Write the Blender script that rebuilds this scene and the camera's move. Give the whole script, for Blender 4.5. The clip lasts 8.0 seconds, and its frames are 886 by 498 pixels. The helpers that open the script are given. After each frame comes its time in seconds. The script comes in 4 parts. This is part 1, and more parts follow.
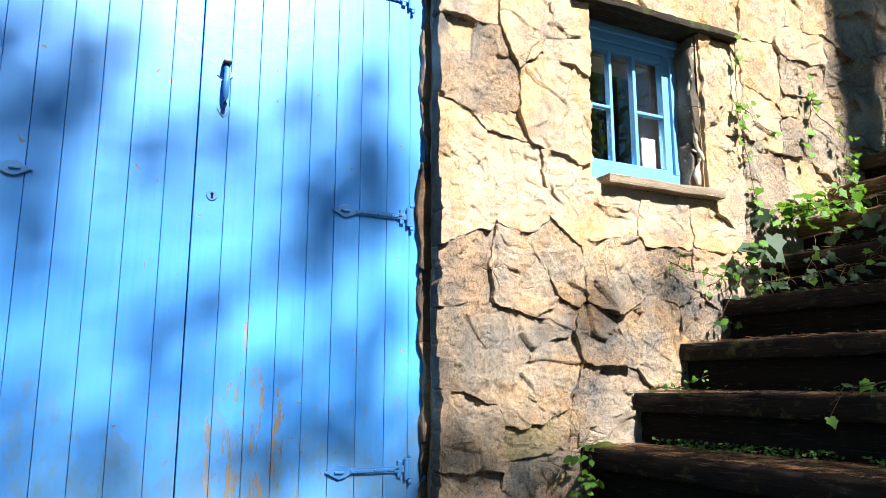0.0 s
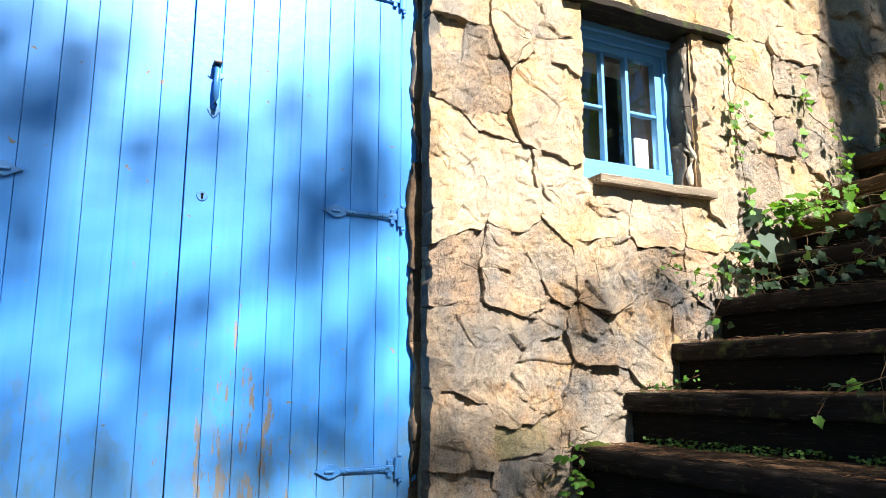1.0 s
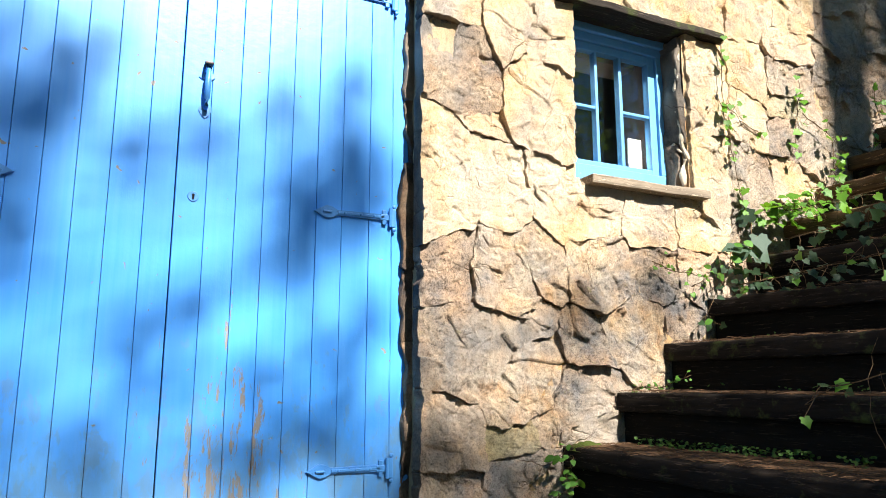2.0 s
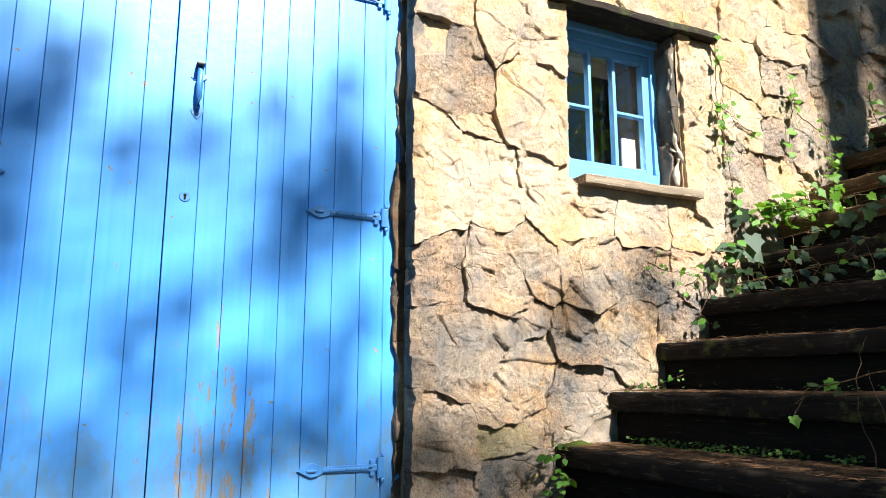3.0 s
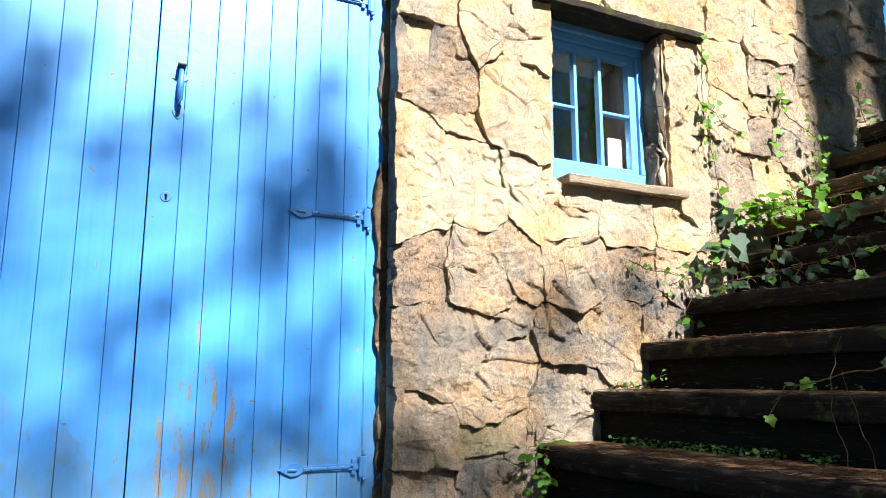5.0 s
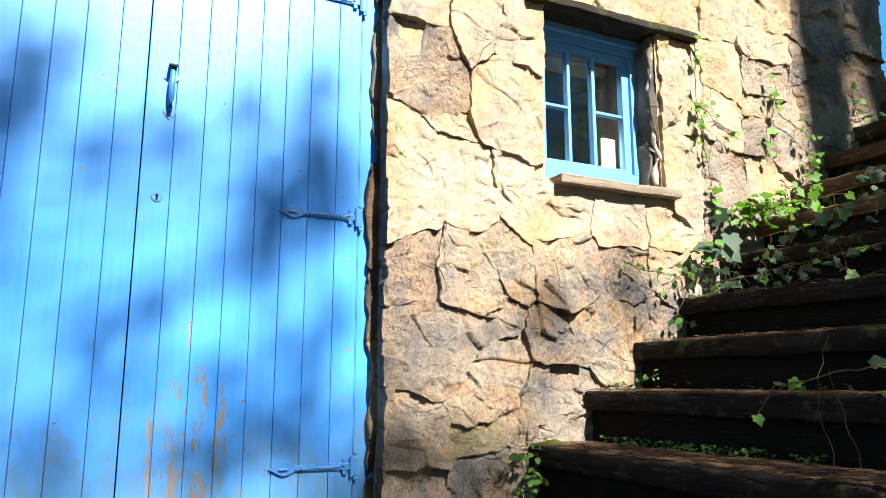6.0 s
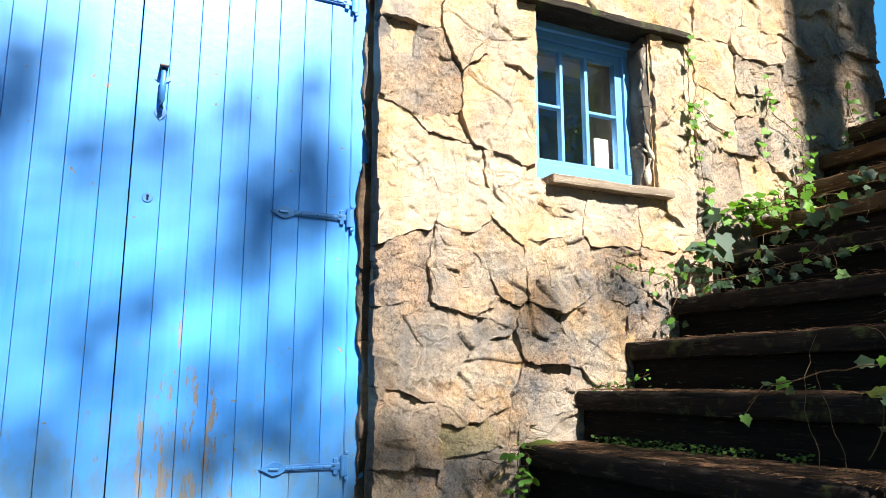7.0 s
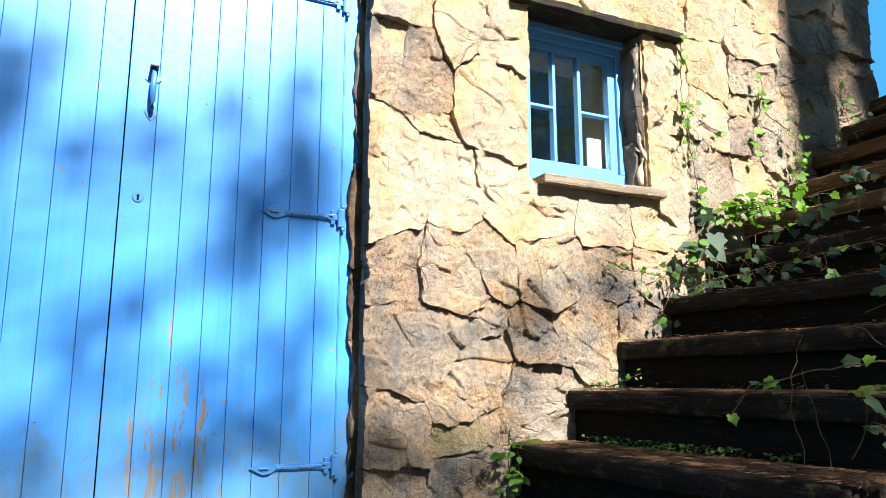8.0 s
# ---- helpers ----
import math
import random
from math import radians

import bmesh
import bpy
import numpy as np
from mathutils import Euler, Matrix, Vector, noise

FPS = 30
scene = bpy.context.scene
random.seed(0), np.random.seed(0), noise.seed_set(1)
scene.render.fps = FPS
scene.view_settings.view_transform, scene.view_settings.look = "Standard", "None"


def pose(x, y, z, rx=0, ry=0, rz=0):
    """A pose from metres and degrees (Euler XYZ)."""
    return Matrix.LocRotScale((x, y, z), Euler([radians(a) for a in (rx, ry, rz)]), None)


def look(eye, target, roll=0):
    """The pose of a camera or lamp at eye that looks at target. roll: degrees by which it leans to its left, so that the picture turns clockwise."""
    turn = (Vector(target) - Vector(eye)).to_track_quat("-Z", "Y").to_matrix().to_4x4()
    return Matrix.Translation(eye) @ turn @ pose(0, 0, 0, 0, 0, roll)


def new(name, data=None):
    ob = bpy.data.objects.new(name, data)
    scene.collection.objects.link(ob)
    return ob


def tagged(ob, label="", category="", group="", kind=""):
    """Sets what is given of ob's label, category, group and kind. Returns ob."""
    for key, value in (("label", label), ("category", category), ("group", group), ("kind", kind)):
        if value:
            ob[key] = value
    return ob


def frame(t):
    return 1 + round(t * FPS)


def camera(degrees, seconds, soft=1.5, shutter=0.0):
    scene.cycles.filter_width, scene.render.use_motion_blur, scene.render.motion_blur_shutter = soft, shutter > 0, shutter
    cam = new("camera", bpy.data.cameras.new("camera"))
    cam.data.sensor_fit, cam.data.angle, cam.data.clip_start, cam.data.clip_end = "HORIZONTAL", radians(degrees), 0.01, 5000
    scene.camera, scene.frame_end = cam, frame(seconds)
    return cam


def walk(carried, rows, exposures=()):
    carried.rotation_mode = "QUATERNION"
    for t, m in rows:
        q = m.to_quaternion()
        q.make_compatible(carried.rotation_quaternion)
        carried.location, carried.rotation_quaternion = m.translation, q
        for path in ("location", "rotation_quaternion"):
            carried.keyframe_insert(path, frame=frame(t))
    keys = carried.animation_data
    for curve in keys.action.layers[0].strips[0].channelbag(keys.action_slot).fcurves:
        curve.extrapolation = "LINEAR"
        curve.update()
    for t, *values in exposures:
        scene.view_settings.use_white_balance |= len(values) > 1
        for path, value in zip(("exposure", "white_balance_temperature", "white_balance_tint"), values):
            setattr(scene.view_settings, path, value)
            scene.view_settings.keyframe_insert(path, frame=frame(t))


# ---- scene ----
cam = camera(63.1, 8.0, soft=0.8)
PATH = [
    (0, (-1.064, -2.218, 0.374), (-0.194, -0.455, 0.737), 0.0),
    (0.5, (-1.045, -2.232, 0.372), (-0.179, -0.467, 0.736), 0.0),
    (1, (-1.03, -2.242, 0.373), (-0.165, -0.476, 0.736), 0.0),
    (1.5, (-1.016, -2.251, 0.374), (-0.151, -0.484, 0.737), 0.0),
    (3, (-0.972, -2.282, 0.372), (-0.114, -0.512, 0.735), 0.0),
    (3.5, (-0.957, -2.288, 0.371), (-0.099, -0.518, 0.734), 0.0),
    (4, (-0.94, -2.299, 0.371), (-0.085, -0.528, 0.734), 0.0),
    (4.5, (-0.925, -2.31, 0.373), (-0.071, -0.538, 0.734), 0.0),
    (6, (-0.878, -2.339, 0.37), (-0.03, -0.565, 0.732), -0.0),
    (6.5, (-0.861, -2.351, 0.37), (-0.015, -0.575, 0.732), -0.0),
    (7, (-0.845, -2.36, 0.37), (-0.001, -0.583, 0.732), -0.0),
    (7.5, (-0.83, -2.371, 0.371), (0.013, -0.594, 0.732), -0.0),
    (8, (-0.813, -2.38, 0.368), (0.028, -0.602, 0.73), -0.0),
]
walk(cam, [(t, look(eye, target, roll)) for t, eye, target, roll in PATH])


# ---- light ----
AZ, EL = radians(6.0), radians(43.0)
SUN = Vector((math.sin(AZ) * math.cos(EL), -math.cos(AZ) * math.cos(EL), math.sin(EL)))
world = bpy.data.worlds.new("sky")
scene.world = world
world.use_nodes = True
sky = world.node_tree.nodes.new("ShaderNodeTexSky")
sky.sky_type = "NISHITA"
sky.sun_disc = False
sky.ozone_density = 4.0
sky.dust_density = 0.3
sky.sun_elevation = EL
sky.sun_rotation = math.atan2(SUN.x, SUN.y)
clear = world.node_tree.nodes.new("ShaderNodeMix")
clear.data_type, clear.blend_type = "RGBA", "MULTIPLY"
clear.inputs[0].default_value = 1.0
clear.inputs[7].default_value = (0.60, 1.10, 1.42, 1)
world.node_tree.links.new(sky.outputs[0], clear.inputs[6])
world.node_tree.links.new(clear.outputs[2], world.node_tree.nodes["Background"].inputs[0])
world.node_tree.nodes["Background"].inputs[1].default_value = 0.030
lamp = bpy.data.lights.new("sun", "SUN")
lamp.energy, lamp.angle, lamp.color = 5.0, radians(0.53), (1.0, 0.962, 0.915)
new("sun", lamp).matrix_world = look(SUN * 30, (0, 0, 0))
scene.view_settings.exposure = 1.66


# ---- material helpers ----
class Mat:
    """A node material with a Principled shader, in metres of the world."""

    def __init__(self, name, rough=0.8, metal=0.0):
        self.m = bpy.data.materials.new(name)
        self.m.use_nodes = True
        self.t = self.m.node_tree
        self.b = self.t.nodes["Principled BSDF"]
        self.b.inputs["Roughness"].default_value = rough
        self.b.inputs["Metallic"].default_value = metal
        self.b.inputs["Specular IOR Level"].default_value = 0.5 if rough < 0.7 else 0.15
        self.vec = self.t.nodes.new("ShaderNodeTexCoord").outputs["Object"]

    def link(self, a, b):
        self.t.links.new(a, b)

    def scaled(self, sx, sy, sz):
        n = self.t.nodes.new("ShaderNodeMapping")
        n.inputs["Scale"].default_value = (sx, sy, sz)
        self.link(self.vec, n.inputs["Vector"])
        return n.outputs[0]

    def noise(self, scale, detail=4.0, rough=0.6, vec=None, distort=0.0):
        n = self.t.nodes.new("ShaderNodeTexNoise")
        n.inputs["Scale"].default_value = scale
        n.inputs["Detail"].default_value = detail
        n.inputs["Roughness"].default_value = rough
        n.inputs["Distortion"].default_value = distort
        self.link(vec or self.vec, n.inputs["Vector"])
        return n.outputs["Fac"]

    def ramp(self, fac, *stops):
        n = self.t.nodes.new("ShaderNodeValToRGB")
        e = n.color_ramp.elements
        while len(e) < len(stops):
            e.new(0.5)
        for el, (p, c) in zip(e, stops):
            el.position = p
            el.color = (*c, 1) if isinstance(c, tuple) else (c, c, c, 1)
        self.link(fac, n.inputs[0])
        return n.outputs[0]

    def mix(self, fac, a, b, mode="MIX"):
        n = self.t.nodes.new("ShaderNodeMix")
        n.data_type, n.blend_type = "RGBA", mode
        for sock, v in ((n.inputs[0], fac), (n.inputs[6], a), (n.inputs[7], b)):
            if isinstance(v, (int, float)):
                sock.default_value = v if sock == n.inputs[0] else (v, v, v, 1)
            elif isinstance(v, tuple):
                sock.default_value = (*v, 1)
            else:
                self.link(v, sock)
        return n.outputs[2]

    def maths(self, op, a, b):
        n = self.t.nodes.new("ShaderNodeMath")
        n.operation = op
        for sock, v in ((n.inputs[0], a), (n.inputs[1], b)):
            if isinstance(v, (int, float)):
                sock.default_value = v
            else:
                self.link(v, sock)
        return n.outputs[0]

    def random(self):
        return self.t.nodes.new("ShaderNodeObjectInfo").outputs["Random"]

    def island(self):
        return self.t.nodes.new("ShaderNodeNewGeometry").outputs["Random Per Island"]

    def axis(self, i):
        n = self.t.nodes.new("ShaderNodeSeparateXYZ")
        self.link(self.vec, n.inputs[0])
        return n.outputs[i]

    def colour(self, c):
        if isinstance(c, tuple):
            self.b.inputs["Base Color"].default_value = (*c, 1)
        else:
            self.link(c, self.b.inputs["Base Color"])
        return self

    def rough(self, v):
        self.link(v, self.b.inputs["Roughness"])
        return self

    def bump(self, height, strength=0.5, dist=0.01):
        n = self.t.nodes.new("ShaderNodeBump")
        n.inputs["Strength"].default_value = strength
        n.inputs["Distance"].default_value = dist
        self.link(height, n.inputs["Height"])
        self.link(n.outputs[0], self.b.inputs["Normal"])
        return self


def stone_material(name, pale, warm, grey, amount, rugged):
    """Split sandstone: pale and warm beds, grey weathered skin over a share of it, pits and grain."""
    k = Mat(name, 0.9)
    base = k.mix(k.ramp(k.noise(4.2, 6, 0.66), (0.40, 0.0), (0.62, 1.0)), pale, warm)
    rust = k.ramp(k.noise(8.0, 7, 0.72, None, 0.6), (0.47, 0.0), (0.66, 0.85))
    base = k.mix(rust, base, tuple(v * f for v, f in zip(warm, (0.86, 0.72, 0.60))))
    base = k.mix(k.ramp(k.random(), (0.40, 0.0), (1.0, 0.55)), base, (0.62, 0.40, 0.25))
    skin = k.ramp(k.maths("ADD", k.noise(5, 7, 0.62), amount), (0.42, 0.0), (0.68, 1.0))
    base = k.mix(skin, base, grey)
    speck = k.ramp(k.noise(170, 3, 0.8), (0.40, 0.62), (0.52, 1.08))
    base = k.mix(0.35 + 0.55 * rugged, base, speck, "MULTIPLY")
    pits = k.ramp(k.noise(62, 7, 0.8), (0.38, 0.45), (0.48, 1.0))
    base = k.mix(rugged, base, pits, "MULTIPLY")
    base = k.mix(k.ramp(k.noise(2.2, 3, 0.5), (0.47, 0.0), (0.7, 0.5)), base, (0.66, 0.57, 0.46))
    lichen = k.ramp(k.noise(16, 5, 0.7), (0.64, 0.0), (0.72, 0.5))
    base = k.mix(lichen, base, (0.34, 0.30, 0.12))
    # hairline fissures, here and there
    cell = k.t.nodes.new("ShaderNodeTexVoronoi")
    cell.feature = "DISTANCE_TO_EDGE"
    cell.inputs["Scale"].default_value = 5.5
    bent = k.t.nodes.new("ShaderNodeVectorMath")
    bent.operation = "MULTIPLY_ADD"
    wavy = k.t.nodes.new("ShaderNodeTexNoise")
    wavy.inputs["Scale"].default_value = 11.0
    wavy.inputs["Detail"].default_value = 5.0
    k.link(k.vec, wavy.inputs["Vector"])
    k.link(wavy.outputs["Color"], bent.inputs[0])
    bent.inputs[1].default_value = (0.07, 0.07, 0.07)
    k.link(k.vec, bent.inputs[2])
    k.link(bent.outputs[0], cell.inputs["Vector"])
    line = k.ramp(cell.outputs["Distance"], (0.002, 1.0), (0.014, 0.0))
    fissure = k.maths("MULTIPLY", line, k.ramp(k.noise(3.4, 3, 0.5), (0.54, 0.0), (0.64, 0.7)))
    base = k.mix(fissure, base, tuple(v * 0.3 for v in warm))
    k.colour(base)
    h = k.mix(0.6, k.noise(30, 9, 0.75), k.noise(100, 6, 0.8))
    h = k.mix(fissure, h, 0.0)
    return k.bump(h, 1.0, 0.008 + 0.025 * rugged).m


def wood_material(name, a, b, axis, rough=0.85, moss=0.0):
    """Weathered timber with its grain along one axis."""
    k = Mat(name, rough)
    sc = [42.0, 42.0, 42.0]
    sc[axis] = 2.2
    grain = k.noise(1.0, 7, 0.7, k.scaled(*sc), 0.6)
    base = k.mix(k.ramp(grain, (0.34, 0.0), (0.66, 1.0)), a, b)
    base = k.mix(k.ramp(k.noise(6, 4, 0.6), (0.4, 0.0), (0.75, 0.6)), base, tuple(v * 0.45 for v in a))
    worn = k.ramp(k.noise(1.0, 8, 0.75, k.scaled(*[v * 2.4 for v in sc])), (0.57, 0.0), (0.66, 0.8))
    base = k.mix(worn, base, tuple(v * 5.0 for v in a))
    if moss:
        base = k.mix(k.ramp(k.noise(9, 6, 0.7), (0.62 - moss, 0.0), (0.74 - moss, 0.85)), base, (0.06, 0.075, 0.02))
    k.colour(base)
    return k.bump(k.mix(0.4, grain, worn), 1.0, 0.010).m


def paint_material():
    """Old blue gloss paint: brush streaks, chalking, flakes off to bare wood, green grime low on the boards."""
    k = Mat("blue_paint", 0.42)
    up = k.axis(2)
    across = k.axis(0)
    streak = k.noise(1.0, 5, 0.6, k.scaled(70, 70, 2.5))
    base = k.mix(k.ramp(k.noise(2.6, 3, 0.5), (0.35, 0.0), (0.7, 1.0)), (0.043, 0.288, 0.80), (0.080, 0.345, 0.84))
    base = k.mix(k.ramp(streak, (0.3, 0.0), (0.7, 0.35)), base, (0.12, 0.37, 0.83))
    base = k.mix(k.ramp(k.random(), (0.0, 0.0), (1.0, 0.25)), base, (0.034, 0.225, 0.75))
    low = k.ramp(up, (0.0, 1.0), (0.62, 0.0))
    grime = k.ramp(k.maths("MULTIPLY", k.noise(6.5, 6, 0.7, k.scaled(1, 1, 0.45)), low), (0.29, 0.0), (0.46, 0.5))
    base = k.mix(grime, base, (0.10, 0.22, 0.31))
    # thin, scrubbed patches low on the boards, where the old undercoat shows
    thin = k.noise(1.0, 8, 0.68, k.scaled(17, 17, 8.0), 0.3)
    scrub = k.ramp(k.maths("ADD", thin, k.maths("MULTIPLY", k.ramp(up, (0.05, 1.0), (0.60, 0.0)), 0.16)), (0.64, 0.0), (0.70, 0.35))
    base = k.mix(scrub, base, (0.14, 0.22, 0.25))
    # flakes lie mostly on the boards beside the meeting edge, below the lock
    near = k.ramp(k.maths("ABSOLUTE", k.maths("ADD", across, 0.585), 0.0), (0.04, 1.0), (0.16, 0.45), (0.45, 0.25))
    below = k.ramp(up, (0.10, 1.0), (0.72, 0.34))
    flake = k.noise(1.0, 10, 0.74, k.scaled(30, 30, 5.0), 0.1)
    place = k.maths("MULTIPLY", k.maths("MULTIPLY", near, below), 0.25)
    bare = k.ramp(k.maths("ADD", flake, place), (0.735, 0.0), (0.75, 1.0))
    chips = k.ramp(k.noise(34, 2, 0.4, None, 0.8), (0.745, 0.0), (0.755, 1.0))
    bare = k.mix(1.0, bare, chips, "LIGHTEN")
    fibres = k.noise(1.0, 6, 0.7, k.scaled(160, 160, 5))
    wood = k.mix(k.ramp(fibres, (0.3, 0.0), (0.7, 1.0)), (0.27, 0.24, 0.21), (0.20, 0.185, 0.168))
    k.colour(k.mix(bare, base, wood))
    k.rough(k.ramp(bare, (0.0, 0.4), (1.0, 0.85)))
    relief = k.mix(bare, k.mix(0.3, k.noise(30, 4, 0.6), streak), 0.0)
    k.b.inputs["Specular IOR Level"].default_value = 0.48
    return k.bump(relief, 0.3, 0.003).m


def leaf_material(name, a, b, vein, shine=0.35):
    k = Mat(name, shine)
    base = k.mix(k.random(), a, b)
    base = k.mix(k.ramp(k.noise(60, 4, 0.6), (0.45, 0.0), (0.7, 0.35)), base, vein)
    k.colour(base)
    k.b.inputs["Specular IOR Level"].default_value = 0.3
    k.bump(k.noise(90, 3, 0.5), 0.3, 0.003)
    # light that comes through the leaf
    through_leaf = k.t.nodes.new("ShaderNodeBsdfTranslucent")
    through_leaf.inputs["Color"].default_value = (b[0] * 1.8, b[1] * 1.6, b[2] * 0.8, 1)
    both = k.t.nodes.new("ShaderNodeMixShader")
    both.inputs[0].default_value = 0.3
    k.link(k.b.outputs[0], both.inputs[1])
    k.link(through_leaf.outputs[0], both.inputs[2])
    k.link(both.outputs[0], k.t.nodes["Material Output"].inputs["Surface"])
    return k.m


M_OCHRE = stone_material("sandstone_ochre", (0.69, 0.57, 0.39), (0.635, 0.42, 0.20), (0.34, 0.285, 0.235), -0.01, 0.45)
M_MOTTLED = stone_material("sandstone_mottled", (0.66, 0.535, 0.37), (0.62, 0.41, 0.22), (0.29, 0.262, 0.235), 0.03, 0.8)
M_JOINT = stone_material("sandy_mortar", (0.62, 0.45, 0.235), (0.58, 0.36, 0.14), (0.34, 0.28, 0.20), -0.04, 0.4)
M_SMEAR = stone_material("pale_mortar", (0.74, 0.66, 0.54), (0.68, 0.55, 0.38), (0.5, 0.44, 0.36), -0.1, 0.3)
# brown jamb stone, darkened for the shade on the side away from the sun
M_BROWN_SHADE = stone_material("sandstone_brown_shade", (0.28, 0.19, 0.12), (0.28, 0.16, 0.085), (0.09, 0.075, 0.065), 0.07, 0.6)
M_GREY = stone_material("sandstone_grey", (0.60, 0.48, 0.34), (0.575, 0.375, 0.21), (0.215, 0.20, 0.188), 0.045, 1.0)
# window jamb stone with its shade put into the dark colour
M_DARK_SHADE = stone_material("sandstone_dark_shade", (0.17, 0.14, 0.11), (0.16, 0.12, 0.085), (0.08, 0.075, 0.07), 0.05, 0.6)


M_LICHEN = stone_material("lichen_stone", (0.58, 0.47, 0.26), (0.54, 0.38, 0.17), (0.25, 0.23, 0.15), 0.02, 0.9)


def mortar_material():
    k = Mat("lime_mortar", 0.95)
    base = k.mix(k.ramp(k.noise(6, 4, 0.6), (0.4, 0.0), (0.65, 1.0)), (0.44, 0.33, 0.19), (0.37, 0.27, 0.165))
    k.colour(k.mix(0.7, base, k.ramp(k.noise(190, 3, 0.7), (0.34, 0.55), (0.52, 1.0)), "MULTIPLY"))
    return k.bump(k.mix(0.4, k.noise(45, 7, 0.7), k.noise(200, 3, 0.6)), 0.8, 0.01).m


M_MORTAR = mortar_material()
M_PAINT = paint_material()


def plain_paint(name, a, b, wear, rough):
    """Newer blue paint over iron or sash bars, with a little wear."""
    k = Mat(name, rough)
    base = k.mix(k.noise(14, 4, 0.6), a, b)
    k.colour(k.mix(k.ramp(k.noise(85, 5, 0.7), (0.62, 0.0), (0.70, 0.8)), base, wear))
    return k.bump(k.noise(110, 4, 0.6), 0.3, 0.003).m


M_HINGE = plain_paint("blue_paint_on_iron", (0.045, 0.20, 0.52), (0.075, 0.28, 0.62), (0.05, 0.08, 0.12), 0.4)
M_SASH = plain_paint("pale_blue_paint", (0.09, 0.30, 0.56), (0.13, 0.35, 0.61), (0.30, 0.44, 0.55), 0.5)
# treads: one dark copy for shade, one brown copy for sunlight off the wall
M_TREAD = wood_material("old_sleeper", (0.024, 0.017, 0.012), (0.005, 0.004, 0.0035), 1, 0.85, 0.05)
M_LIT = wood_material("lit_sleeper", (0.13, 0.078, 0.036), (0.04, 0.024, 0.013), 1, 0.85, 0.04)
# riser colour is darkened for the shade under each tread
M_RISER = wood_material("shaded_board", (0.013, 0.0095, 0.0065), (0.005, 0.004, 0.003), 1, 0.9)
M_SILL = wood_material("grey_oak", (0.36, 0.29, 0.21), (0.15, 0.115, 0.08), 0)
M_LINTEL = wood_material("dark_oak", (0.048, 0.038, 0.029), (0.016, 0.013, 0.011), 0, 0.9, 0.08)
M_PLASTER = Mat("old_plaster", 0.9)
M_PLASTER.colour(M_PLASTER.mix(M_PLASTER.noise(9, 5, 0.6), (0.24, 0.20, 0.16), (0.16, 0.13, 0.105)))
M_PLASTER = M_PLASTER.m
M_CARD = Mat("white_card", 0.7)
M_CARD.colour(M_CARD.mix(M_CARD.noise(12, 3, 0.5), (0.78, 0.77, 0.75), (0.70, 0.69, 0.68)))
M_CARD = M_CARD.m
M_ROOM = Mat("dark_room_wall", 0.95)
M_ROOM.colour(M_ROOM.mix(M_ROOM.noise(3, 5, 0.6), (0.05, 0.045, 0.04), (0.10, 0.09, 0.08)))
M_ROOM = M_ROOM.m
M_IRON = Mat("dark_iron", 0.55, 0.6)
M_IRON.colour(M_IRON.mix(M_IRON.noise(60, 4, 0.6), (0.03, 0.03, 0.035), (0.09, 0.06, 0.045)))
M_IRON = M_IRON.m
M_GLASS = Mat("window_glass", 0.0)
M_GLASS.colour((0.95, 0.97, 0.97))
M_GLASS.b.inputs["Transmission Weight"].default_value = 1.0
M_GLASS.b.inputs["IOR"].default_value = 1.5
M_GLASS = M_GLASS.m
M_IVY = leaf_material("ivy_leaf", (0.055, 0.15, 0.012), (0.115, 0.26, 0.02), (0.16, 0.28, 0.045))
M_IVY_PALE = leaf_material("pale_ivy_leaf", (0.035, 0.068, 0.042), (0.055, 0.095, 0.058), (0.13, 0.18, 0.12), 0.5)
M_IVY_OLD = leaf_material("old_ivy_leaf", (0.012, 0.034, 0.012), (0.03, 0.065, 0.022), (0.06, 0.095, 0.05), 0.45)
M_FRESH = leaf_material("fresh_leaf", (0.05, 0.15, 0.018), (0.10, 0.24, 0.03), (0.15, 0.28, 0.05), 0.45)
M_COVER = leaf_material("small_weed_leaf", (0.03, 0.08, 0.012), (0.06, 0.13, 0.02), (0.1, 0.2, 0.04), 0.6)
M_STEM = wood_material("ivy_stem", (0.16, 0.10, 0.05), (0.09, 0.06, 0.03), 2)
M_BARK = wood_material("tree_bark", (0.14, 0.11, 0.08), (0.06, 0.048, 0.038), 2, 0.95)
M_CROWN = Mat("tree_leaves", 0.55)
M_CROWN.colour(M_CROWN.mix(M_CROWN.island(), (0.035, 0.07, 0.015), (0.09, 0.15, 0.03)))
thin = M_CROWN.t.nodes.new("ShaderNodeBsdfTranslucent")
thin.inputs["Color"].default_value = (0.16, 0.26, 0.04, 1)
both = M_CROWN.t.nodes.new("ShaderNodeMixShader")
both.inputs[0].default_value = 0.45
M_CROWN.link(M_CROWN.b.outputs[0], both.inputs[1])
M_CROWN.link(thin.outputs[0], both.inputs[2])
M_CROWN.link(both.outputs[0], M_CROWN.t.nodes["Material Output"].inputs["Surface"])
M_CROWN = M_CROWN.m
M_NEEDLE = Mat("dry_needles", 0.8)
M_NEEDLE.colour(M_NEEDLE.mix(M_NEEDLE.island(), (0.17, 0.09, 0.045), (0.06, 0.036, 0.02)))
M_NEEDLE = M_NEEDLE.m
M_MOSS = Mat("moss", 0.95)
M_MOSS.colour(M_MOSS.mix(M_MOSS.noise(40, 5, 0.7), (0.05, 0.075, 0.012), (0.11, 0.13, 0.025)))
